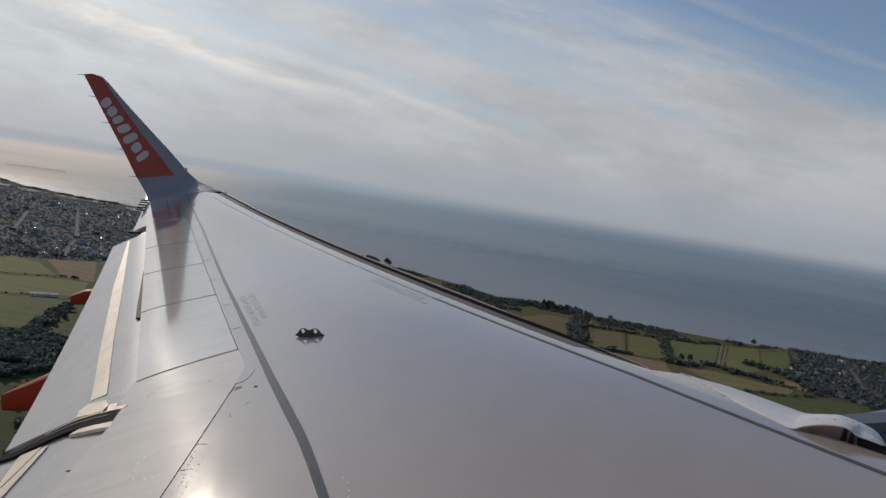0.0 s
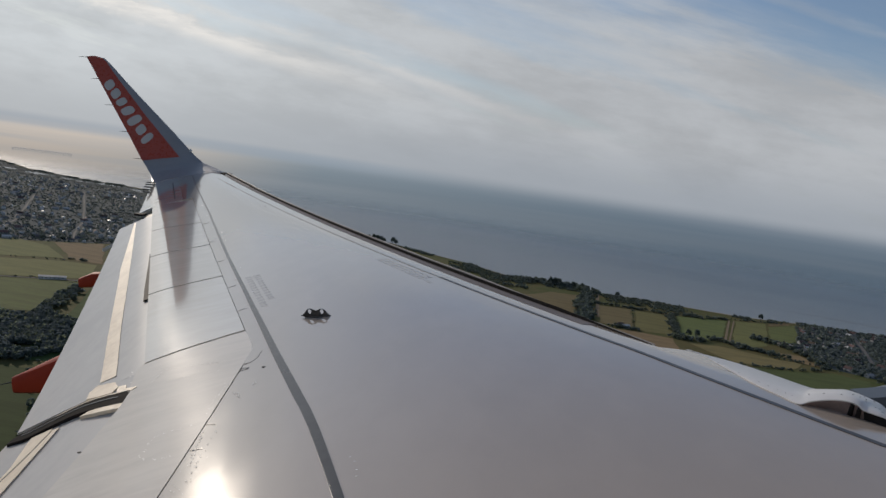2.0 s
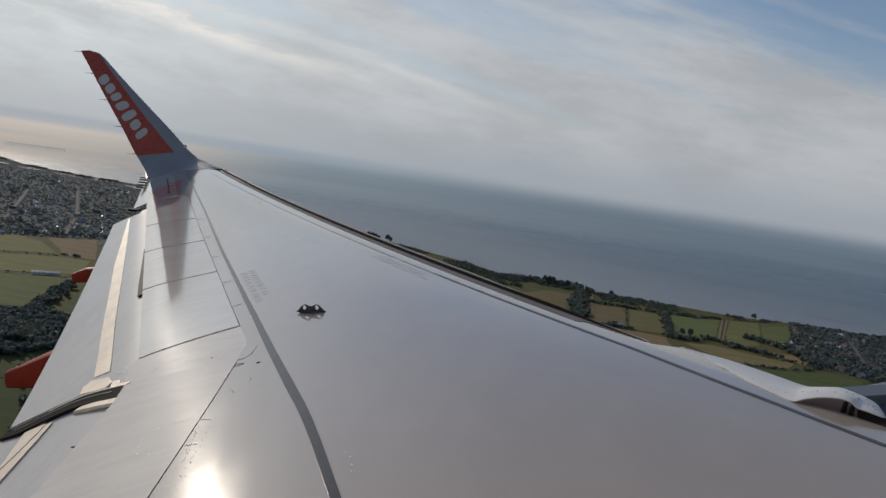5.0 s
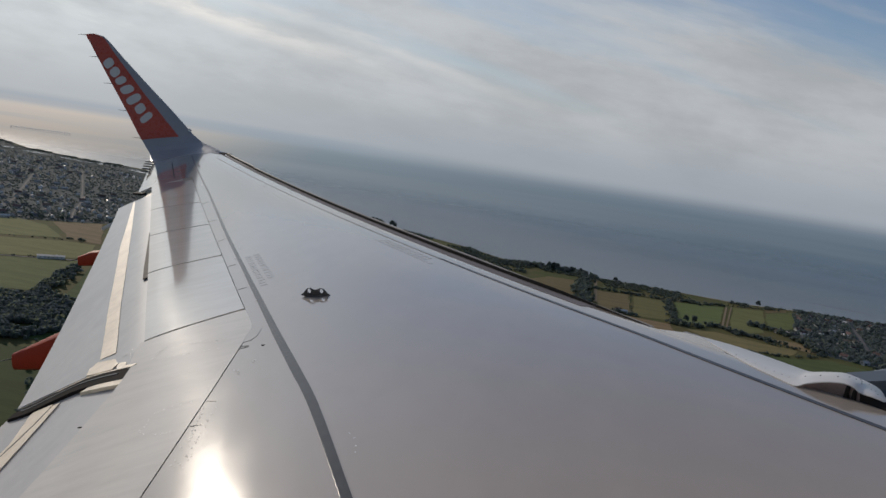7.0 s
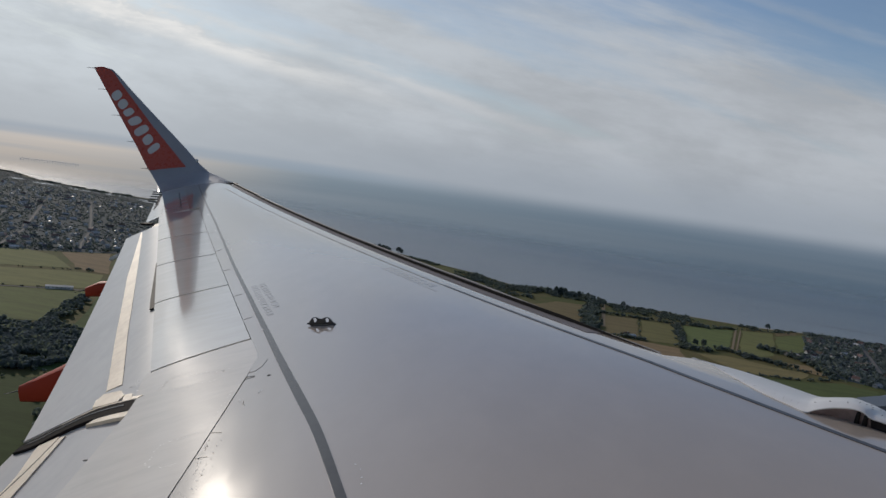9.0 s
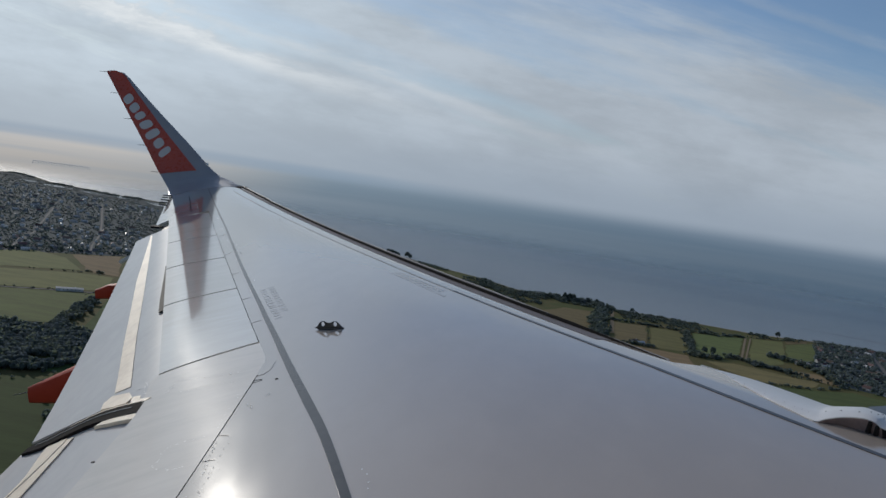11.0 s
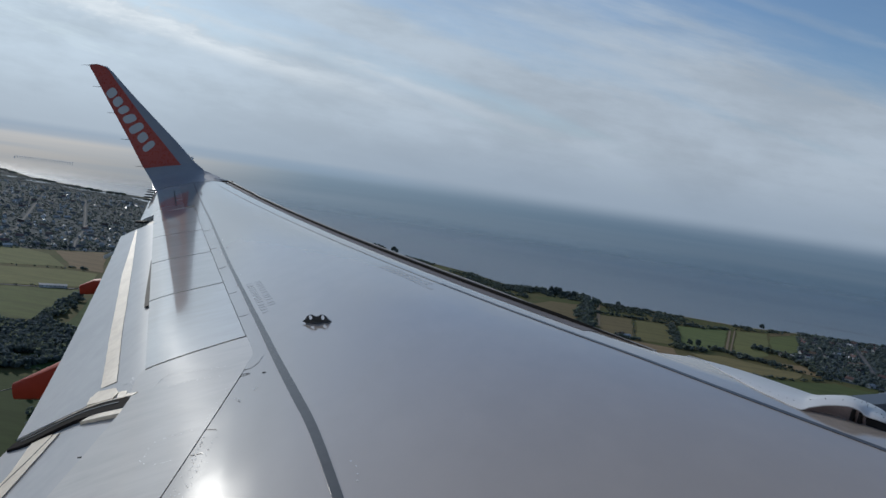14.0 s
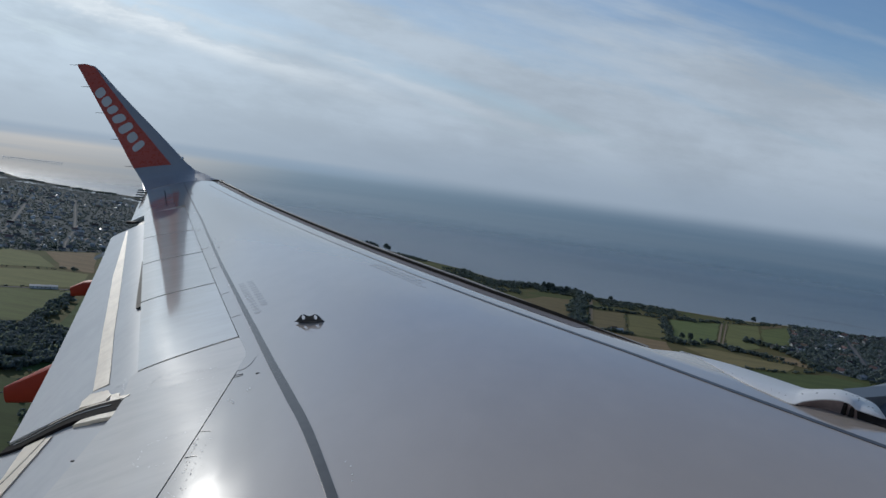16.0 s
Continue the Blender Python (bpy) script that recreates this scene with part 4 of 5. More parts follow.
# fasteners and small marks on the panels
bm = bmesh.new()
rng = random.Random(8)
SPOTS = [(-5.908, 5.464), (-5.96, 5.457), (-6.003, 5.467), (-6.048, 5.466), (-6.089, 5.452), (-6.102, 5.399), (-6.089, 5.314), (-6.099, 5.284), (-6.057, 5.228), (-5.987, 5.178), (-5.948, 5.169), (-5.912, 5.167)]
LINES = [(SPOTS[k], SPOTS[k + 1], 2, 0.0028) for k in range(len(SPOTS) - 1)]
LINES += [((-6.685, 6.666), (-6.611, 6.431), 7, 0.004), ((-6.375, 6.458), (-5.971, 6.31), 13, 0.0035), ((-6.395, 6.482), (-6.427, 6.296), 6, 0.004), ((-6.318, 6.256), (-5.972, 6.177), 8, 0.0035),
          ((-5.865, 5.962), (-5.865, 5.499), 12, 0.003), ((-5.82, 5.339), (-5.794, 5.21), 9, 0.0032), ((-5.8, 5.185), (-5.765, 5), 10, 0.0032), ((-5.74, 5.3), (-5.73, 4.799), 10, 0.0032),
          ((-5.771, 5.752), (-5.74, 5.704), 4, 0.003), ((-5.74, 5.704), (-5.736, 5.673), 3, 0.003), ((-5.05, 4.78), (-4.971, 4.506), 4, 0.003), ((-5.683, 5.799), (-5.667, 5.84), 2, 0.004)]
DOTS = [(on_skin(*p, 0.003), 0.0046) for p in SPOTS]
for a, b, n, r in LINES:
    for k in range(n):
        f = (k + rng.uniform(0.1, 0.9)) / n
        DOTS.append((on_skin(a[0] + (b[0] - a[0]) * f + rng.uniform(-0.008, 0.008), a[1] + (b[1] - a[1]) * f + rng.uniform(-0.008, 0.008), 0.003), r * rng.uniform(0.8, 1.5)))
for k in range(16):
    DOTS.append((on_skin(-5.80 + 0.10 * rng.random(), 5.08 - 0.34 * rng.random(), 0.003), rng.uniform(0.0015, 0.003)))
for k in range(14):
    y = 7.0 + k * 0.45 + rng.uniform(-0.1, 0.1)
    DOTS.append((on_skin(x_hinge(y) + rng.choice((0.10, 0.18)), y, 0.003), rng.uniform(0.004, 0.009)))
# near-white heads, their sun glint painted in
for p, r in DOTS:
    bmesh.ops.create_icosphere(bm, subdivisions=1, radius=r, matrix=Matrix.Translation(p) @ Matrix.Diagonal((1, 1, 0.22, 1)))
tagged(part("fasteners", bm, M["glint"], airliner, "fastener heads coloured near-white for their glint"), kind="stuff")
def mark_line(name, x0, y0, x1, y1, wide, mat, dz=0.0022):
    """A thin line that lies on the skin."""
    d = Vector((x1 - x0, y1 - y0))
    side = Vector((-d.y, d.x)).normalized() * wide
    n = max(2, int(d.length / 0.03))
    return part(name, slab(lambda s, t: on_skin(x0 + d.x * t + side.x * (s - 0.5), y0 + d.y * t + side.y * (s - 0.5), dz), 1, n, lambda s, t: 0.003), mat, airliner)


for x0, y0, x1, y1 in ((-5.833, 6.112, -5.776, 6.098), (-5.833, 6.073, -5.777, 6.082), (-5.777, 6.102, -5.776, 6.078), (-5.827, 5.423, -5.766, 5.391), (-5.769, 5.399, -5.763, 5.382),
                       (-5.819, 5.163, -5.759, 5.148), (-5.764, 5.16, -5.756, 5.139)):
    mark_line("hinge_bracket", x0, y0, x1, y1, 0.0026, M["stripe"])
for a, b in (((-5.838, 6.175), (-5.789, 6.178)), ((-5.789, 6.178), (-5.762, 6.237)), ((-5.762, 6.237), (-5.759, 6.352))):
    mark_line("skin_seam", *a, *b, 0.0015, M["print"])
for x, y in ((-5.68, 6.05), (-6.55, 5.62), (-7.02, 12.1)):
    bm = bmesh.new()
    bmesh.ops.create_icosphere(bm, subdivisions=1, radius=0.011, matrix=Matrix.Translation(on_skin(x, y)) @ Matrix.Diagonal((1.3, 1, 0.4, 1)))
    part("drain_hole", bm, M["dark"], airliner)
for y in (7.35, 8.1, 9.15, 10.2, 11.4):
    mark_line("hinge_mark", x_hinge(y) + 0.01, y, x_hinge(y) + 0.07, y + 0.02, 0.005, M["print"])
part("spoiler_slot", plate(lambda y: x_flap(y) - 0.002, lambda y: x_flap(y) - 0.012 - 0.035 * max(0, min(1, (10.4 - y) / 1.6)), 8.45, 10.45, 1, 10, -0.012, 0.01, 0.0), M["dark"], airliner)

# fuselage: plain hull with the one window that is looked through
bm = bmesh.new()
XS = [-13.0, -8.0, -4.745, -4.475, 0.0, 5.0]
mid_a = math.asin(0.454 / 1.975)
half_a = 0.18 / 1.975
ANG = [mid_a - half_a, mid_a + half_a] + [mid_a + half_a + (math.tau - 2 * half_a) * k / 46 for k in range(1, 46)]


def hull(x, a, r):
    return Vector((x, r * math.cos(a), 1.0 + r * math.sin(a)))


grid = {(i, j, r): bm.verts.new(hull(x, a, rr)) for i, x in enumerate(XS) for j, a in enumerate(ANG) for r, rr in ((0, 1.93), (1, 1.975))}
nA = len(ANG)
for i in range(len(XS) - 1):
    for j in range(nA):
        if i == 2 and j == 0:
            continue
        k = (j + 1) % nA
        for r in (0, 1):
            bm.faces.new([grid[c] for c in ((i, j, r), (i + 1, j, r), (i + 1, k, r), (i, k, r))])
for (a, b) in (((2, 0), (3, 0)), ((3, 0), (3, 1)), ((3, 1), (2, 1)), ((2, 1), (2, 0))):
    bm.faces.new([grid[(*a, 0)], grid[(*b, 0)], grid[(*b, 1)], grid[(*a, 1)]])
for i in (0, len(XS) - 1):
    for r in (0, 1):
        bm.faces.new([grid[(i, j, r)] for j in range(nA)])
part("fuselage", bm, M["hull"], airliner, "plain white fuselage barrel with one window opening")

# ---------------------------------------------------------------- sea and land
COAST_X = (-4900, -3200, -2400, -1990, -1922, -1839, -1632, -1451, -1308, -1195, -1098, -836, -567, -355, -249, -115, -7, 97, 187, 278, 361, 388, 468, 587, 704, 840, 985, 1288, 2200, 4900)
COAST_Y = (2700, 2950, 3050, 3140, 3244, 3229, 3011, 2926, 2860, 2850, 2826, 2620, 2496, 2362, 2231, 2142, 2024, 1928, 1785, 1761, 1774, 1708, 1720, 1684, 1659, 1682, 1673, 1689, 1800, 2300)


def coast(x):
    return float(np.interp(x, COAST_X, COAST_Y)) + 9 * noise.noise(Vector((x * 0.012, 3, 0))) + 5 * noise.noise(Vector((x * 0.05, 7, 0)))


bm = bmesh.new()
bmesh.ops.create_circle(bm, cap_ends=True, radius=4960, segments=128)
sea = mesh_ob("sea", bm, M["sea"], smooth=False)
sea.location.z = -1.5
tagged(sea, "calm grey-blue sea under thin cloud", "water", kind="structure")

bm = bmesh.new()
cols = []
for i in range(393):
    x = -4900 + 25 * i
    edge = coast(x)
    ys = [-4900, -2500, -800, 200, edge - 500, edge - 120, edge - 20, edge + 8, edge + 9]
    zs = [0, 0, 0, 0, 0, 0, 0, -1.7, -4]
    cols.append([bm.verts.new((x, y, z)) for y, z in zip(ys, zs)])
for a, b in zip(cols, cols[1:]):
    for k in range(8):
        bm.faces.new((a[k], b[k], b[k + 1], a[k + 1]))
ground = mesh_ob("ground", bm, M["soil"], smooth=False)
tagged(ground, "flat green and brown coastal farmland", "ground", kind="structure")

bm = bmesh.new()
cols = []
for i in range(785):
    x = -4900 + 12.5 * i
    edge = coast(x)
    wide = (5 if x < 560 else 9) + 9 * max(0, noise.noise(Vector((x * 0.008, 1, 5))) + 0.1)
    cols.append([bm.verts.new((x, edge - wide, 0.12)), bm.verts.new((x, edge - 2, 0.1)), bm.verts.new((x, edge + 9, -1.6))])
for a, b in zip(cols, cols[1:]):
    for k in range(2):
        bm.faces.new((a[k], b[k], b[k + 1], a[k + 1]))
beach = mesh_ob("beach", bm, M["sand"], smooth=False)
tagged(beach, "narrow pale sand beach along the shore", "beach", kind="structure")


def band_on_ground(points, wide, z, taper=True):
    """A flat band along a few plan points, drawn out to its ends, its edges uneven."""
    ps = [Vector((*p, z)) for p in points]
    fine = []
    for a, b in zip(ps, ps[1:]):
        n = max(2, int((b - a).length / 14))
        fine += [a.lerp(b, k / n) for k in range(n)]
    fine.append(ps[-1])
    bm = bmesh.new()
    rows_ = []
    for k, p in enumerate(fine):
        d = (fine[min(k + 1, len(fine) - 1)] - fine[max(k - 1, 0)]).normalized()
        f = math.sin(math.pi * (0.04 + 0.92 * k / (len(fine) - 1))) ** 0.6 if taper else 1.0
        s = Vector((-d.y, d.x, 0)) * wide / 2 * f
        u = 1 + (0.5 * noise.noise(p * 0.03) if taper else 0.0)
        rows_.append((bm.verts.new(p - s * u), bm.verts.new(p + s * u)))
    for a, b in zip(rows_, rows_[1:]):
        bm.faces.new((a[0], b[0], b[1], a[1]))
    return bm


for pts, wide in (([(-1560, 2850), (-1494, 2818), (-1437, 2820)], 60), ([(-1395, 2800), (-1283, 2775), (-1150, 2760)], 75), ([(-1110, 2720), (-960, 2630)], 60), ([(-1680, 2900), (-1610, 2880)], 60)):
    lagoon = mesh_ob("lagoon", band_on_ground(pts, wide, 0.35), M["lagoon"], smooth=False)
    tagged(lagoon, "narrow bright lagoon just behind the shore", "lagoon", kind="structure")
for pts, wide in (([(-1660, 3110), (-1580, 3108)], 14), ([(90, 1985), (150, 1975)], 5), ([(900, 1905), (1000, 1880), (1110, 1850)], 7), ([(980, 1860), (1180, 1810)], 5)):
    bank = mesh_ob("sandbank", band_on_ground(pts, wide, -1.3), M["wet_sand"], smooth=False)
    tagged(bank, "low wet sandbank just off the shore", "sandbank", kind="structure")


def in_left_town(x, y):
    return y > max(1213 + 0.85 * (x + 824), 1180 + 0.1 * x) and -2600 < x < -300 and y < coast(x) - (230 if -1730 < x < -880 else 130)


def in_right_town(x, y):
    near = float(np.interp(x, (630, 665, 690, 760, 1500), (1330, 1178, 1156, 1142, 1180)))
    return 640 < x < 1420 and y > near and y < coast(x) - 14 and x > 668 + max(0.0, y - 1330) * 0.455


bm = bmesh.new()
cols = []
for i in range(91):
    x = -2600 + 25.5 * i
    y0 = max(1213 + 0.85 * (x + 824), 1180 + 0.1 * x) + 10 * noise.noise(Vector((x * 0.01, 4, 4)))
    cols.append([bm.verts.new((x, y0, 0.2)), bm.verts.new((x, max(y0 + 5, coast(x) - 35), 0.2))])
for a, b in zip(cols, cols[1:]):
    bm.faces.new((a[0], b[0], b[1], a[1]))
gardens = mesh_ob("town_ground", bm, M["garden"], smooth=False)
tagged(gardens, "gardens and lawns of the coastal town, green lifted blue-grey for haze", "ground", kind="structure")
bm = bmesh.new()
bm.faces.new([bm.verts.new((x, y, 0.2)) for x, y in ((842, 1655), (668, 1328), (648, 1190), (690, 1158), (760, 1144), (1420, 1176), (1420, 1662), (985, 1656))])
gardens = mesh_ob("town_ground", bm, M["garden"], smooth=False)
tagged(gardens, "gardens among the houses by the sea, green lifted blue-grey for haze", "ground", kind="structure")

# ---------------------------------------------------------------- fields
rng = random.Random(21)
GRASS, BARLEY, PASTURE, TILLED, BEET, STUBBLE = range(6)
WEST_FIELDS = [([(-790, 1218), (-735, 1318), (-656, 1287), (-583, 1193), (-716, 1107)], PASTURE), ([(-668, 1330), (-605, 1388), (-519, 1182), (-562, 1188), (-580, 1204)], STUBBLE),
               ([(-702, 1090), (-569, 1167), (-517, 1169), (-480, 1060), (-527, 1029), (-629, 978)], PASTURE), ([(-618, 962), (-525, 1013), (-473, 1036), (-456, 962), (-446, 902), (-436, 842), (-478, 828), (-511, 799)], GRASS),
               ([(-428, 924), (-452, 1010), (-379, 832), (-400, 822)], BEET), ([(-403, 632), (-355, 650), (-317, 640), (-259, 547), (-264, 496), (-262, 422)], BEET)]
SHORE_FIELDS = [([(165, 1471), (258, 1616), (319, 1620), (314, 1547), (265, 1315), (221, 1355)], STUBBLE), ([(345, 1518), (412, 1524), (364, 1316), (301, 1305)], STUBBLE), ([(418, 1516), (487, 1512), (426, 1290), (374, 1285), (370, 1315)], BARLEY),
                ([(298, 1276), (355, 1270), (416, 1256), (398, 1149), (315, 1114)], STUBBLE), ([(507, 1524), (626, 1560), (520, 1308), (475, 1275), (452, 1309)], GRASS),
                ([(647, 1568), (722, 1594), (605, 1313), (546, 1265), (533, 1293)], PASTURE), ([(708, 1552), (812, 1640), (706, 1412), (626, 1338)], GRASS)]
EAST_FIELDS = [([(732, 1608), (806, 1660), (784, 1619), (720, 1572)], STUBBLE), ([(439, 1233), (491, 1245), (560, 1208), (608, 1189), (570, 1136), (470, 1123)], BARLEY), ([(466, 1101), (564, 1118), (639, 1147), (677, 1122), (648, 1033), (474, 994)], GRASS),
               ([(587, 1259), (638, 1262), (640, 1182), (616, 1192)], STUBBLE), ([(700, 1118), (860, 1136), (880, 1060), (690, 1030)], STUBBLE), ([(880, 1130), (1060, 1140), (1080, 1040), (900, 1030)], BARLEY)]
hedge_places, copse_places, town_places, shore_places = [], [], [], []
TAKEN = []


def add_field(points, crop, z):
    quad = [Vector((*p, 0)) for p in points]
    c = sum(quad, Vector()) / len(quad)
    bm = bmesh.new()
    ring = []
    for a, b in zip(quad, quad[1:] + quad[:1]):
        side = (b - a).cross(Vector((0, 0, 1))).normalized()
        n = max(2, int((b - a).length / 30))
        for k in range(n):
            ring.append(bm.verts.new(a.lerp(b, k / n) + side * rng.uniform(-2.5, 2.5) + Vector((0, 0, z)) - c))
    bm.faces.new(ring)
    fld = part("field", bm, CROPS[crop], ground, smooth=False)
    fld.location = c


for pts, crop in WEST_FIELDS + SHORE_FIELDS + EAST_FIELDS:
    add_field(pts, crop, 0.34)
    xs, ys = [p[0] for p in pts], [p[1] for p in pts]
    TAKEN.append((min(xs) - 80, max(xs) + 80, min(ys) - 65, max(ys) + 65))
TAKEN += [(-560, -300, 600, 860), (40, 400, 1480, 1800)]
TURN = radians(24)


def lattice(i, j):
    jit = random.Random(i * 911 + j * 37)
    u, v = i * 190 + jit.uniform(-45, 45), j * 150 + jit.uniform(-32, 32)
    return Vector((u * math.cos(TURN) - v * math.sin(TURN), u * math.sin(TURN) + v * math.cos(TURN) + 300, 0))


STREETS = [[(-1109, 2365), (-872, 1867), (-773, 1653), (-701, 1468), (-655, 1370)], [(-1101, 2063), (-927, 1690), (-865, 1560), (-756, 1271)],
           *[[(x, 1650), (x - 70, 1470), (x - 150, 1290)] for x in (930, 1070, 1210)]]


def on_street(x, y):
    """Whether a plan point lies on a town street or its verges."""
    p = Vector((x, y))
    for way_ in STREETS:
        for a, b in zip(way_, way_[1:]):
            a, b = Vector(a), Vector(b)
            f = max(0.0, min(1.0, (p - a).dot(b - a) / (b - a).length_squared))
            if (p - a.lerp(b, f)).length < 5.5:
                return True
    return False


def row_of(points, step, wide, size, tall, places, dense=0.85):
    """Bushes or trees along a line of plan points."""
    for a, b in zip(points, points[1:]):
        a, b = Vector(a), Vector(b)
        for k in range(int((b - a).length / step)):
            if rng.random() < dense:
                p = a.lerp(b, rng.random())
                places.append((p.x + rng.gauss(0, wide / 2), p.y + rng.gauss(0, wide / 2), rng.uniform(*size), rng.uniform(*tall)))


def inside(points, x, y):
    """Whether a plan point lies in an outline."""
    hit = False
    for (ax, ay), (bx, by) in zip(points, points[1:] + points[:1]):
        if (ay > y) != (by > y) and x < ax + (bx - ax) * (y - ay) / (by - ay):
            hit = not hit
    return hit


def scatter(points, count, size, tall, places, thin=-1.0):
    """Trees spread over an outline, leaving clearings where thin is higher."""
    xs, ys = [p[0] for p in points], [p[1] for p in points]
    made = 0
    while made < count:
        x, y = rng.uniform(min(xs), max(xs)), rng.uniform(min(ys), max(ys))
        made += 1
        if inside(points, x, y) and noise.noise(Vector((x * 0.025, y * 0.025, 1))) > thin:
            places.append((x, y, rng.uniform(*size), rng.uniform(*tall)))


for i in range(-9, 13):
    for j in range(-4, 16):
        quad = [lattice(i, j), lattice(i + 1, j), lattice(i + 1, j + 1), lattice(i, j + 1)]
        c = sum(quad, Vector()) / 4
        if any(q.y > coast(q.x) - 60 for q in quad) or in_left_town(c.x, c.y) or in_right_town(c.x, c.y + 60) or c.y < -250 or abs(c.x) > 1700:
            continue
        if any(a < c.x < b and d < c.y < e for a, b, d, e in TAKEN):
            continue
        add_field([q.lerp(c, 0.03).to_2d() for q in quad], rng.choices(range(6), (3, 3, 4, 2, 2, 1.5))[0], 0.30)
        for a, b in ((quad[0], quad[1]), (quad[0], quad[3])):
            if rng.random() < 0.5:
                row_of([a.to_2d(), b.to_2d()], 6, 4, (1.5, 3.4), (2.4, 6), hedge_places, 0.7)

# hedges, copses and belts of trees
scatter([(-512, 786), (-472, 818), (-420, 830), (-385, 824), (-338, 703), (-361, 664), (-412, 642)], 2300, (3.4, 6.2), (5, 9), copse_places, -0.42)
row_of([(-462, 990), (-448, 915), (-424, 826)], 1.6, 9, (3, 5.5), (5, 9), copse_places)
row_of([(-640, 972), (-525, 1021), (-474, 1048)], 9, 3, (1.2, 2.4), (1.6, 3.2), hedge_places, 0.6)
row_of([(-716, 1098), (-575, 1178), (-520, 1176)], 8, 3, (1.2, 2.6), (1.8, 3.6), hedge_places, 0.55)
row_of([(-575, 1192), (-548, 1190)], 2.5, 5, (2, 3.4), (3, 5), hedge_places)
row_of([(-800, 1222), (-742, 1328), (-672, 1384), (-600, 1425)], 5, 7, (2.4, 4.4), (4, 8), hedge_places, 0.8)
row_of([(-260, 500), (-330, 640), (-410, 630)], 5, 5, (2, 4), (3, 6), hedge_places, 0.8)
scatter([(30, 1640), (87, 1640), (135, 1606), (190, 1580), (208, 1616), (226, 1730), (150, 1780), (100, 1860), (40, 1900)], 900, (2.8, 5.2), (4, 8.5), copse_places, -0.1)
row_of([(205, 1745), (283, 1742), (336, 1752), (372, 1690)], 0.55, 26, (3, 5.6), (6, 11), copse_places)
row_of([(348, 1662), (306, 1470), (268, 1290)], 1.1, 17, (3.2, 5.8), (6, 11), copse_places)
row_of([(335, 1540), (420, 1533), (495, 1530), (560, 1546), (630, 1574)], 1.9, 8, (2.4, 4.6), (3.5, 7), hedge_places)
row_of([(492, 1518), (462, 1400), (432, 1272)], 2.0, 8, (2.6, 4.8), (4, 8), hedge_places)
row_of([(416, 1524), (366, 1316)], 10, 3, (1.2, 2.2), (1.4, 2.6), hedge_places)
row_of([(318, 1290), (372, 1283)], 2.4, 10, (2.6, 4.6), (4, 7.5), hedge_places)
row_of([(418, 1270), (470, 1262)], 1.4, 16, (3, 5.5), (5, 9), copse_places)
row_of([(500, 1304), (530, 1268), (600, 1228)], 1.3, 13, (2.8, 5), (4, 8), copse_places)
row_of([(604, 1372), (665, 1336)], 1.3, 14, (3, 5.4), (5, 9), copse_places)
row_of([(640, 1335), (655, 1260), (646, 1180)], 1.6, 14, (3, 5.2), (5, 9), copse_places)
row_of([(470, 1112), (567, 1127), (644, 1172)], 3.2, 5, (1.8, 3.4), (2.6, 5), hedge_places)
row_of([(562, 1212), (612, 1196), (660, 1166)], 3.6, 6, (1.8, 3.6), (2.6, 5.5), hedge_places)
row_of([(640, 1582), (730, 1612), (800, 1668)], 3.4, 8, (1.8, 3.4), (2.4, 4.4), hedge_places, 0.6)
row_of([(690, 1128), (860, 1142), (1080, 1148)], 3, 6, (2, 3.6), (3, 6), hedge_places)
x = -1960.0
while x < 1800:
    depth_ = 40 + 55 * (0.5 + noise.noise(Vector((x * 0.006, 0, 2)))) + (60 if 380 < x < 640 else 0)
    if x < 40 or x > 640:
        depth_ *= 0.55
    for _ in range(10 if 360 < x < 620 else 5):
        if noise.noise(Vector((x * 0.012, 9, 2))) > (-0.5 if 380 < x < 560 else 0.02):
            shore_places.append((x + rng.uniform(-6, 6), coast(x) - 18 - rng.random() ** 1.2 * depth_, rng.uniform(2.2, 4.8), rng.uniform(2.4, 6)))
    x += 5
for _ in range(2600):
    x = rng.uniform(-1900, -700)
    y = coast(x) - rng.uniform(14, 240)
    shore_places.append((x, y, rng.uniform(2.0, 5.0), rng.uniform(0.5, 1.3)))
made = 0
while made < 15000:
    y = 1190 + 1650 * rng.random() ** 1.15
    x = -y * rng.uniform(0.15, 0.72)
    made += 1
    if in_left_town(x, y) and not on_street(x, y):
        town_places.append((x, y, rng.uniform(1.4, 3.2), rng.uniform(1.6, 3.4)))
made = 0
while made < 6500:
    x, y = rng.uniform(640, 1420), rng.uniform(1140, 1680)
    made += 1
    if in_right_town(x, y) and not on_street(x, y):
        town_places.append((x, y, rng.uniform(2.0, 4.4), rng.uniform(4.0, 8.0)))


def ico():
    bm = bmesh.new()
    bmesh.ops.create_icosphere(bm, subdivisions=1, radius=1)
    v = np.array([p.co for p in bm.verts])
    f = np.array([[p.index for p in q.verts] for q in bm.faces])
    bm.free()
    return v, f


ICO_V, ICO_F = ico()


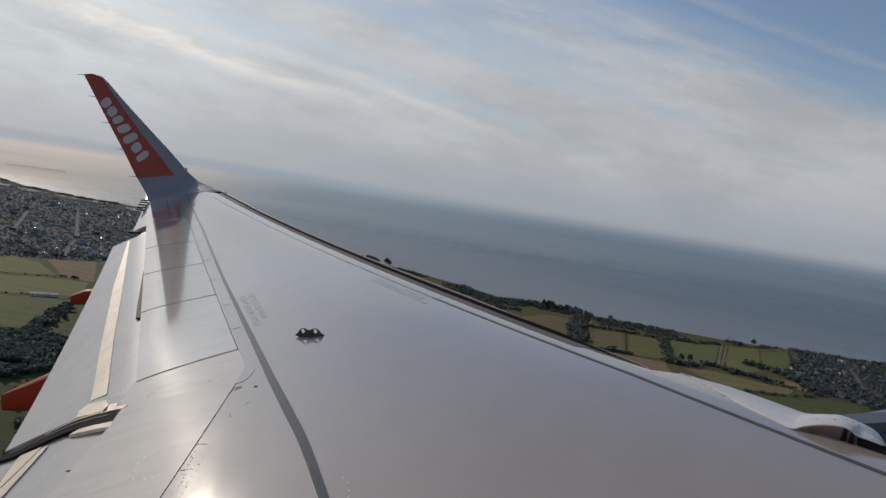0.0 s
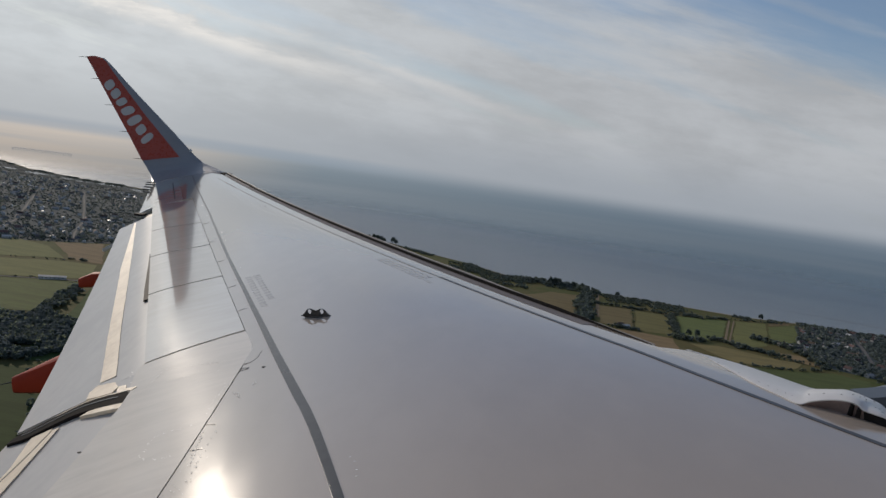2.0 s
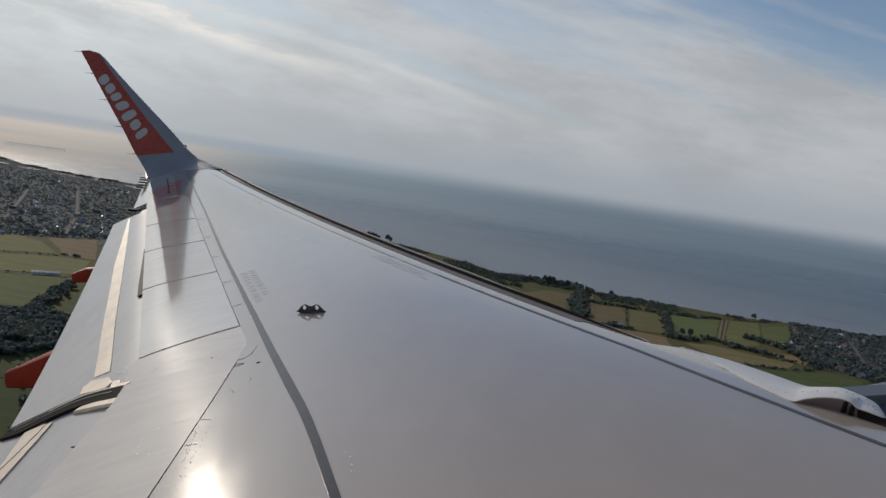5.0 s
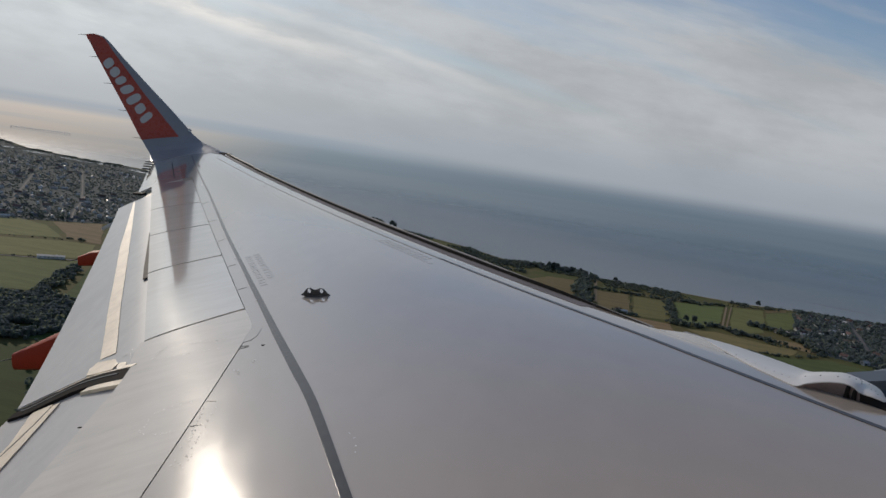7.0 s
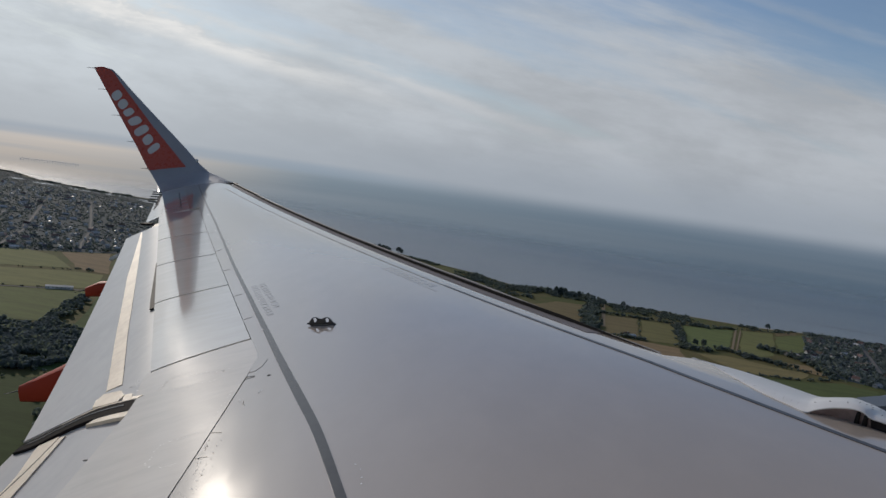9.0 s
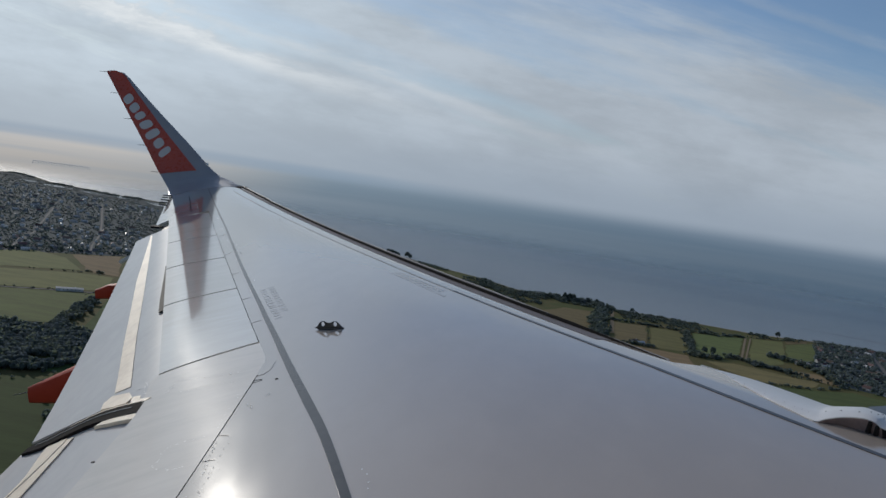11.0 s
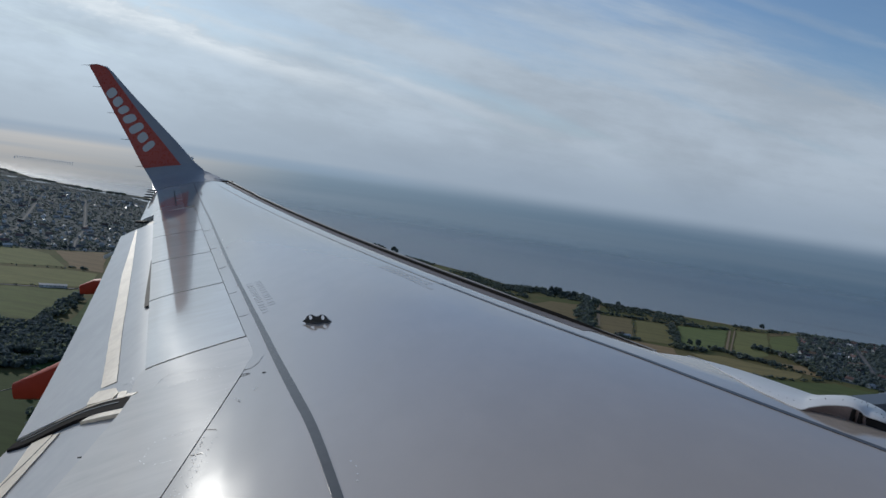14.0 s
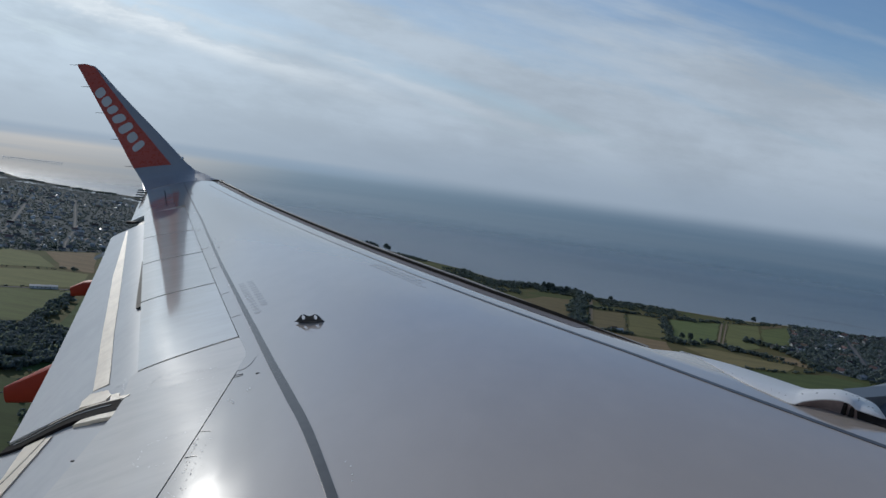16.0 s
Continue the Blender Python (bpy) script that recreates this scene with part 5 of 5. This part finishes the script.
def wood(name, places, label, category="trees", clumps=3, leaf="leaf"):
    """Many trees as one object: every crown a few uneven, open clumps of leaf sprays. places: x, y, crown radius, height."""
    rs = np.random.RandomState(len(places))
    at = np.repeat(np.array(places), clumps, axis=0)
    n = len(at)
    fit_ = (3 / clumps) ** 0.5
    k = at[:, 2] * rs.uniform(0.5, 0.85, n) * fit_
    tall = at[:, 3] * rs.uniform(0.30, 0.44, n) * fit_
    off = rs.uniform(-0.6, 0.6, (n, 3)) * np.stack((at[:, 2], at[:, 2], at[:, 3] * 0.42), 1)
    off += np.stack((at[:, 0], at[:, 1], at[:, 3] * 0.52), 1)
    vs = ICO_V[None] * rs.uniform(0.65, 1.3, (n, len(ICO_V), 1)) * np.stack((k, k, tall), 1)[:, None] + off[:, None]
    fs = ICO_F[None] + (np.arange(n) * len(ICO_V))[:, None, None]
    fs = fs.reshape(-1, 3)[rs.rand(n * len(ICO_F)) < 0.84]
    me = bpy.data.meshes.new(name)
    me.from_pydata(vs.reshape(-1, 3).tolist(), [], fs.tolist())
    me.materials.append(M[leaf])
    me.shade_smooth()
    ob = new(name, me)
    return tagged(ob, label, category, kind="stuff")


wood("hedgerow", hedge_places, "dark green hedgerows of bushes and trees between fields", "hedge", 5)
wood("copse", copse_places, "dark green copse of broadleaved trees among fields", "trees", 5)
wood("garden_trees", town_places, "garden trees and shrubs among the houses, green lifted blue-grey for haze", leaf="hazed_town_leaf")
wood("shore_wood", shore_places, "dark wind-shaped trees along the shore", "trees", 5)


def tree(m, size, seed):
    """A broadleaved tree with trunk, limbs and a crown of many clumps."""
    rg = random.Random(seed)
    root = new("tree")
    root.matrix_world = m
    tagged(root, "tall dark green broadleaved tree above the shore", "tree", "trees on the headland")
    bm = bmesh.new()
    rod(bm, (0, 0, -0.2), (0.1, 0, size * 0.45), size * 0.035, size * 0.02, 8)
    for k in range(5):
        a = k * 1.26
        rod(bm, (0.05, 0, size * 0.35), (math.cos(a) * size * 0.25, math.sin(a) * size * 0.25, size * 0.65), size * 0.015, size * 0.005, 5)
    part("trunk", bm, M["bark"], root)
    vs, fs, base = [], [], 0
    for k in range(60):
        a, e = rg.uniform(0, math.tau), rg.uniform(-0.7, 1.4)
        r = size * rg.uniform(0.16, 0.36)
        c = np.array((math.cos(a) * math.cos(e) * r, math.sin(a) * math.cos(e) * r, size * 0.62 + math.sin(e) * r * 1.1))
        v = ICO_V * np.random.RandomState(seed * 60 + k).uniform(0.7, 1.25, (len(ICO_V), 1)) * size * rg.uniform(0.06, 0.11) + c
        vs.append(v)
        fs.append(ICO_F + base)
        base += len(v)
    me = bpy.data.meshes.new("crown")
    me.from_pydata(np.concatenate(vs).tolist(), [], np.concatenate(fs).tolist())
    me.materials.append(M["leaf"])
    crown = new("crown", me)
    crown.parent = root
    return root


TREES = [(-226, 24, 15), (-212, 30, 12), (-190, 40, 16), (-178, 26, 18), (-166, 34, 19), (-155, 30, 17), (-146, 44, 15), (-120, 26, 20), (-110, 34, 16), (276, 22, 17), (286, 30, 18), (296, 24, 17),
         (330, 26, 14), (352, 30, 13), (420, 30, 13), (728, 30, 15), (470, 420, 15), (455, 424, 14)]
for k, (tx, dy, sz) in enumerate(TREES):
    tree(Matrix.Translation((tx, coast(tx) - dy, 0)), sz, k)


# ---------------------------------------------------------------- houses
def house(length, width, eaves, pitch, wall, roof, label, windows=3):
    root = new("house")
    tagged(root, label, "house", "houses of the coastal town")
    bm = bmesh.new()
    L, W, ridge = length / 2, width / 2, eaves + math.tan(radians(pitch)) * width / 2
    low = [bm.verts.new(p) for p in ((-L, -W, -0.3), (L, -W, -0.3), (L, W, -0.3), (-L, W, -0.3))]
    top = [bm.verts.new(p) for p in ((-L, -W, eaves), (L, -W, eaves), (L, W, eaves), (-L, W, eaves))]
    g0, g1 = bm.verts.new((-L, 0, ridge - 0.1)), bm.verts.new((L, 0, ridge - 0.1))
    for f in ((low[0], low[1], top[1], top[0]), (low[2], low[3], top[3], top[2]), (low[1], low[2], top[2], g1, top[1]), (low[3], low[0], top[0], g0, top[3]), low[::-1]):
        bm.faces.new(f)
    part("wall", bm, wall, root, smooth=False)
    bm = bmesh.new()
    o = 0.5
    for s in (-1, 1):
        a = [(-L - o, s * (W + o), eaves - 0.3), (L + o, s * (W + o), eaves - 0.3), (L + o, 0, ridge), (-L - o, 0, ridge)]
        v = [bm.verts.new(p) for p in a] + [bm.verts.new((p[0], p[1], p[2] + 0.25)) for p in a]
        for q in ((0, 1, 2, 3), (4, 5, 6, 7), (0, 1, 5, 4), (1, 2, 6, 5), (2, 3, 7, 6), (3, 0, 4, 7)):
            bm.faces.new([v[k] for k in q])
    part("roof", bm, roof, root, smooth=False)
    bm = bmesh.new()
    box(bm, Matrix.Translation((L * 0.4, 0.3, ridge + 0.3)), 0.8, 0.7, 1.6)
    part("chimney", bm, wall, root, smooth=False)
    for k in range(windows):
        bm = bmesh.new()
        box(bm, Matrix.Translation((((k + 0.5) / windows - 0.5) * length * 0.9, -W - 0.02, eaves * 0.55)), 1.3, 0.06, 1.2)
        part("window", bm, M["steel"], root, smooth=False)
    return root


KINDS = [house(13, 8, 3.0, 42, M["wall"], M["tile"], "pale detached house with a red tiled roof"),
         house(11, 8, 2.9, 25, M["wall"], M["slate"], "pale bungalow with a dark grey roof"),
         house(14, 8, 3.4, 30, M["far_wall"], M["pale_roof"], "whitewashed house with a bright pale roof"),
         house(34, 9, 3.4, 14, M["far_wall"], M["pale_roof"], "long white barn with a pale metal roof among fields", 6)]
first = set()
spots = []
for _ in range(2600):
    y = 1200 + 1500 * rng.random() ** 1.2
    x = -y * rng.uniform(0.28, 0.68)
    if in_left_town(x, y) and y < coast(x) - 260 and all((x - a) ** 2 + (y - b) ** 2 > 24 ** 2 for a, b, _ in spots):
        spots.append((x, y, rng.choices((0, 1, 2), (4, 4, 1.3))[0]))
spots = spots[:190]
left_count = len(spots)
for _ in range(900):
    x, y = rng.uniform(660, 1300), rng.uniform(1180, 1650)
    if in_right_town(x, y) and all((x - a) ** 2 + (y - b) ** 2 > 21 ** 2 for a, b, _ in spots[left_count:]):
        spots.append((x, y, rng.choices((0, 1, 2), (3, 4, 0.8))[0]))
spots = spots[:left_count + 150]
spots += [(346, 1296, 2), (338, 1303, 0), (653, 1332, 2), (664, 1326, 1), (642, 1340, 0), (-515, 1026, 3), (690, 1340, 2), (676, 1352, 1), (700, 1160, 2)]
for x, y, kind_ in spots:
    turn_ = 28 if kind_ == 3 else rng.choice((24, 114)) + rng.uniform(-12, 12)
    m = pose(x, y, 0.3, 0, 0, turn_)
    if kind_ not in first:
        first.add(kind_)
        KINDS[kind_].matrix_world = m
    else:
        copy_thing(KINDS[kind_], m)


def far_houses():
    """Many small houses among the gardens, too far to tell apart."""
    rg = random.Random(77)
    bm = bmesh.new()
    count = 0
    while count < 300:
        y = rg.uniform(1330, 2700)
        x = -y * rg.uniform(0.2, 0.72)
        if not in_left_town(x, y) or y > coast(x) - 280 or noise.noise(Vector((x * 0.004, y * 0.004, 8))) < -0.2:
            continue
        count += 1
        L, W, e, h = rg.uniform(2.0, 4.2), rg.uniform(1.6, 3.0), rg.uniform(3.0, 5), rg.uniform(1.2, 2.4)
        m = pose(x, y, 0, 0, 0, rg.choice((24, 114)) + rg.uniform(-15, 15))
        low = [bm.verts.new(m @ Vector(p)) for p in ((-L, -W, 0), (L, -W, 0), (L, W, 0), (-L, W, 0))]
        top = [bm.verts.new(m @ Vector(p)) for p in ((-L, -W, e), (L, -W, e), (L, W, e), (-L, W, e))]
        g0, g1 = bm.verts.new(m @ Vector((-L, 0, e + h))), bm.verts.new(m @ Vector((L, 0, e + h)))
        for f in ((low[0], low[1], top[1], top[0]), (low[2], low[3], top[3], top[2]), (low[1], low[2], top[2], g1, top[1]), (low[3], low[0], top[0], g0, top[3]),
                  (top[0], top[1], g1, g0), (top[2], top[3], g0, g1)):
            bm.faces.new(f)
    ob = mesh_ob("distant_houses", bm, M["far_wall"], smooth=False)
    tagged(ob, "small whitewashed houses scattered among gardens far off", "houses", kind="stuff")


far_houses()


# ---------------------------------------------------------------- roads
def road(points, wide, label, mat="road"):
    ob = mesh_ob("road", band_on_ground(points, wide, 0.46, False), M[mat], smooth=False)
    return tagged(ob, label, "road", kind="structure")


for way_ in STREETS[:2]:
    road(way_, 3.6, "pale straight street through the town")
road([(-1500, 2300), (-1200, 2200), (-900, 2230), (-600, 2150)], 8, "grey street across the town")
road([(-800, 1222), (-746, 1335), (-678, 1385), (-560, 1440)], 7, "grey road along the town's edge")
road([(-760, 1000), (-629, 970), (-527, 1018), (-474, 1042)], 5, "narrow farm road past the barn")
road([(634, 1570), (519, 1288)], 4, "bare farm track between green fields", "track")
road([(644, 1570), (527, 1290)], 3, "bare farm track between green fields", "track")
road([(380, 1700), (312, 1371)], 7, "bare farm track beside a belt of trees", "track")
for way_ in STREETS[2:]:
    road(way_, 7, "pale street running down to the sea")

# ---------------------------------------------------------------- far bridge over the strait
bridge = new("bridge")
tagged(bridge, "long pale concrete bridge on many piers, far out over the sea", "bridge")
ends = Vector((-2430, 4290, 0)), Vector((-2180, 4450, 0))
bm = bmesh.new()
reach = (ends[1] - ends[0])
ang = math.degrees(math.atan2(reach.y, reach.x))
box(bm, Matrix.Translation((ends[0] + ends[1]) / 2 + Vector((0, 0, 13))) @ pose(0, 0, 0, 0, 0, ang), reach.length, 8, 1.6)
part("deck", bm, M["concrete"], bridge, smooth=False)
bm = bmesh.new()
box(bm, Matrix.Translation((0, 0, 5.5)), 1.8, 4, 15)
pier = part("pier", bm, M["concrete"], bridge, smooth=False)
pier.matrix_basis = Matrix.Translation(ends[0])
for k in range(1, 23):
    p = new("pier", pier.data)
    p.parent = bridge
    p.matrix_basis = Matrix.Translation(ends[0].lerp(ends[1], k / 22)) @ pose(0, 0, 0, 0, 0, ang)
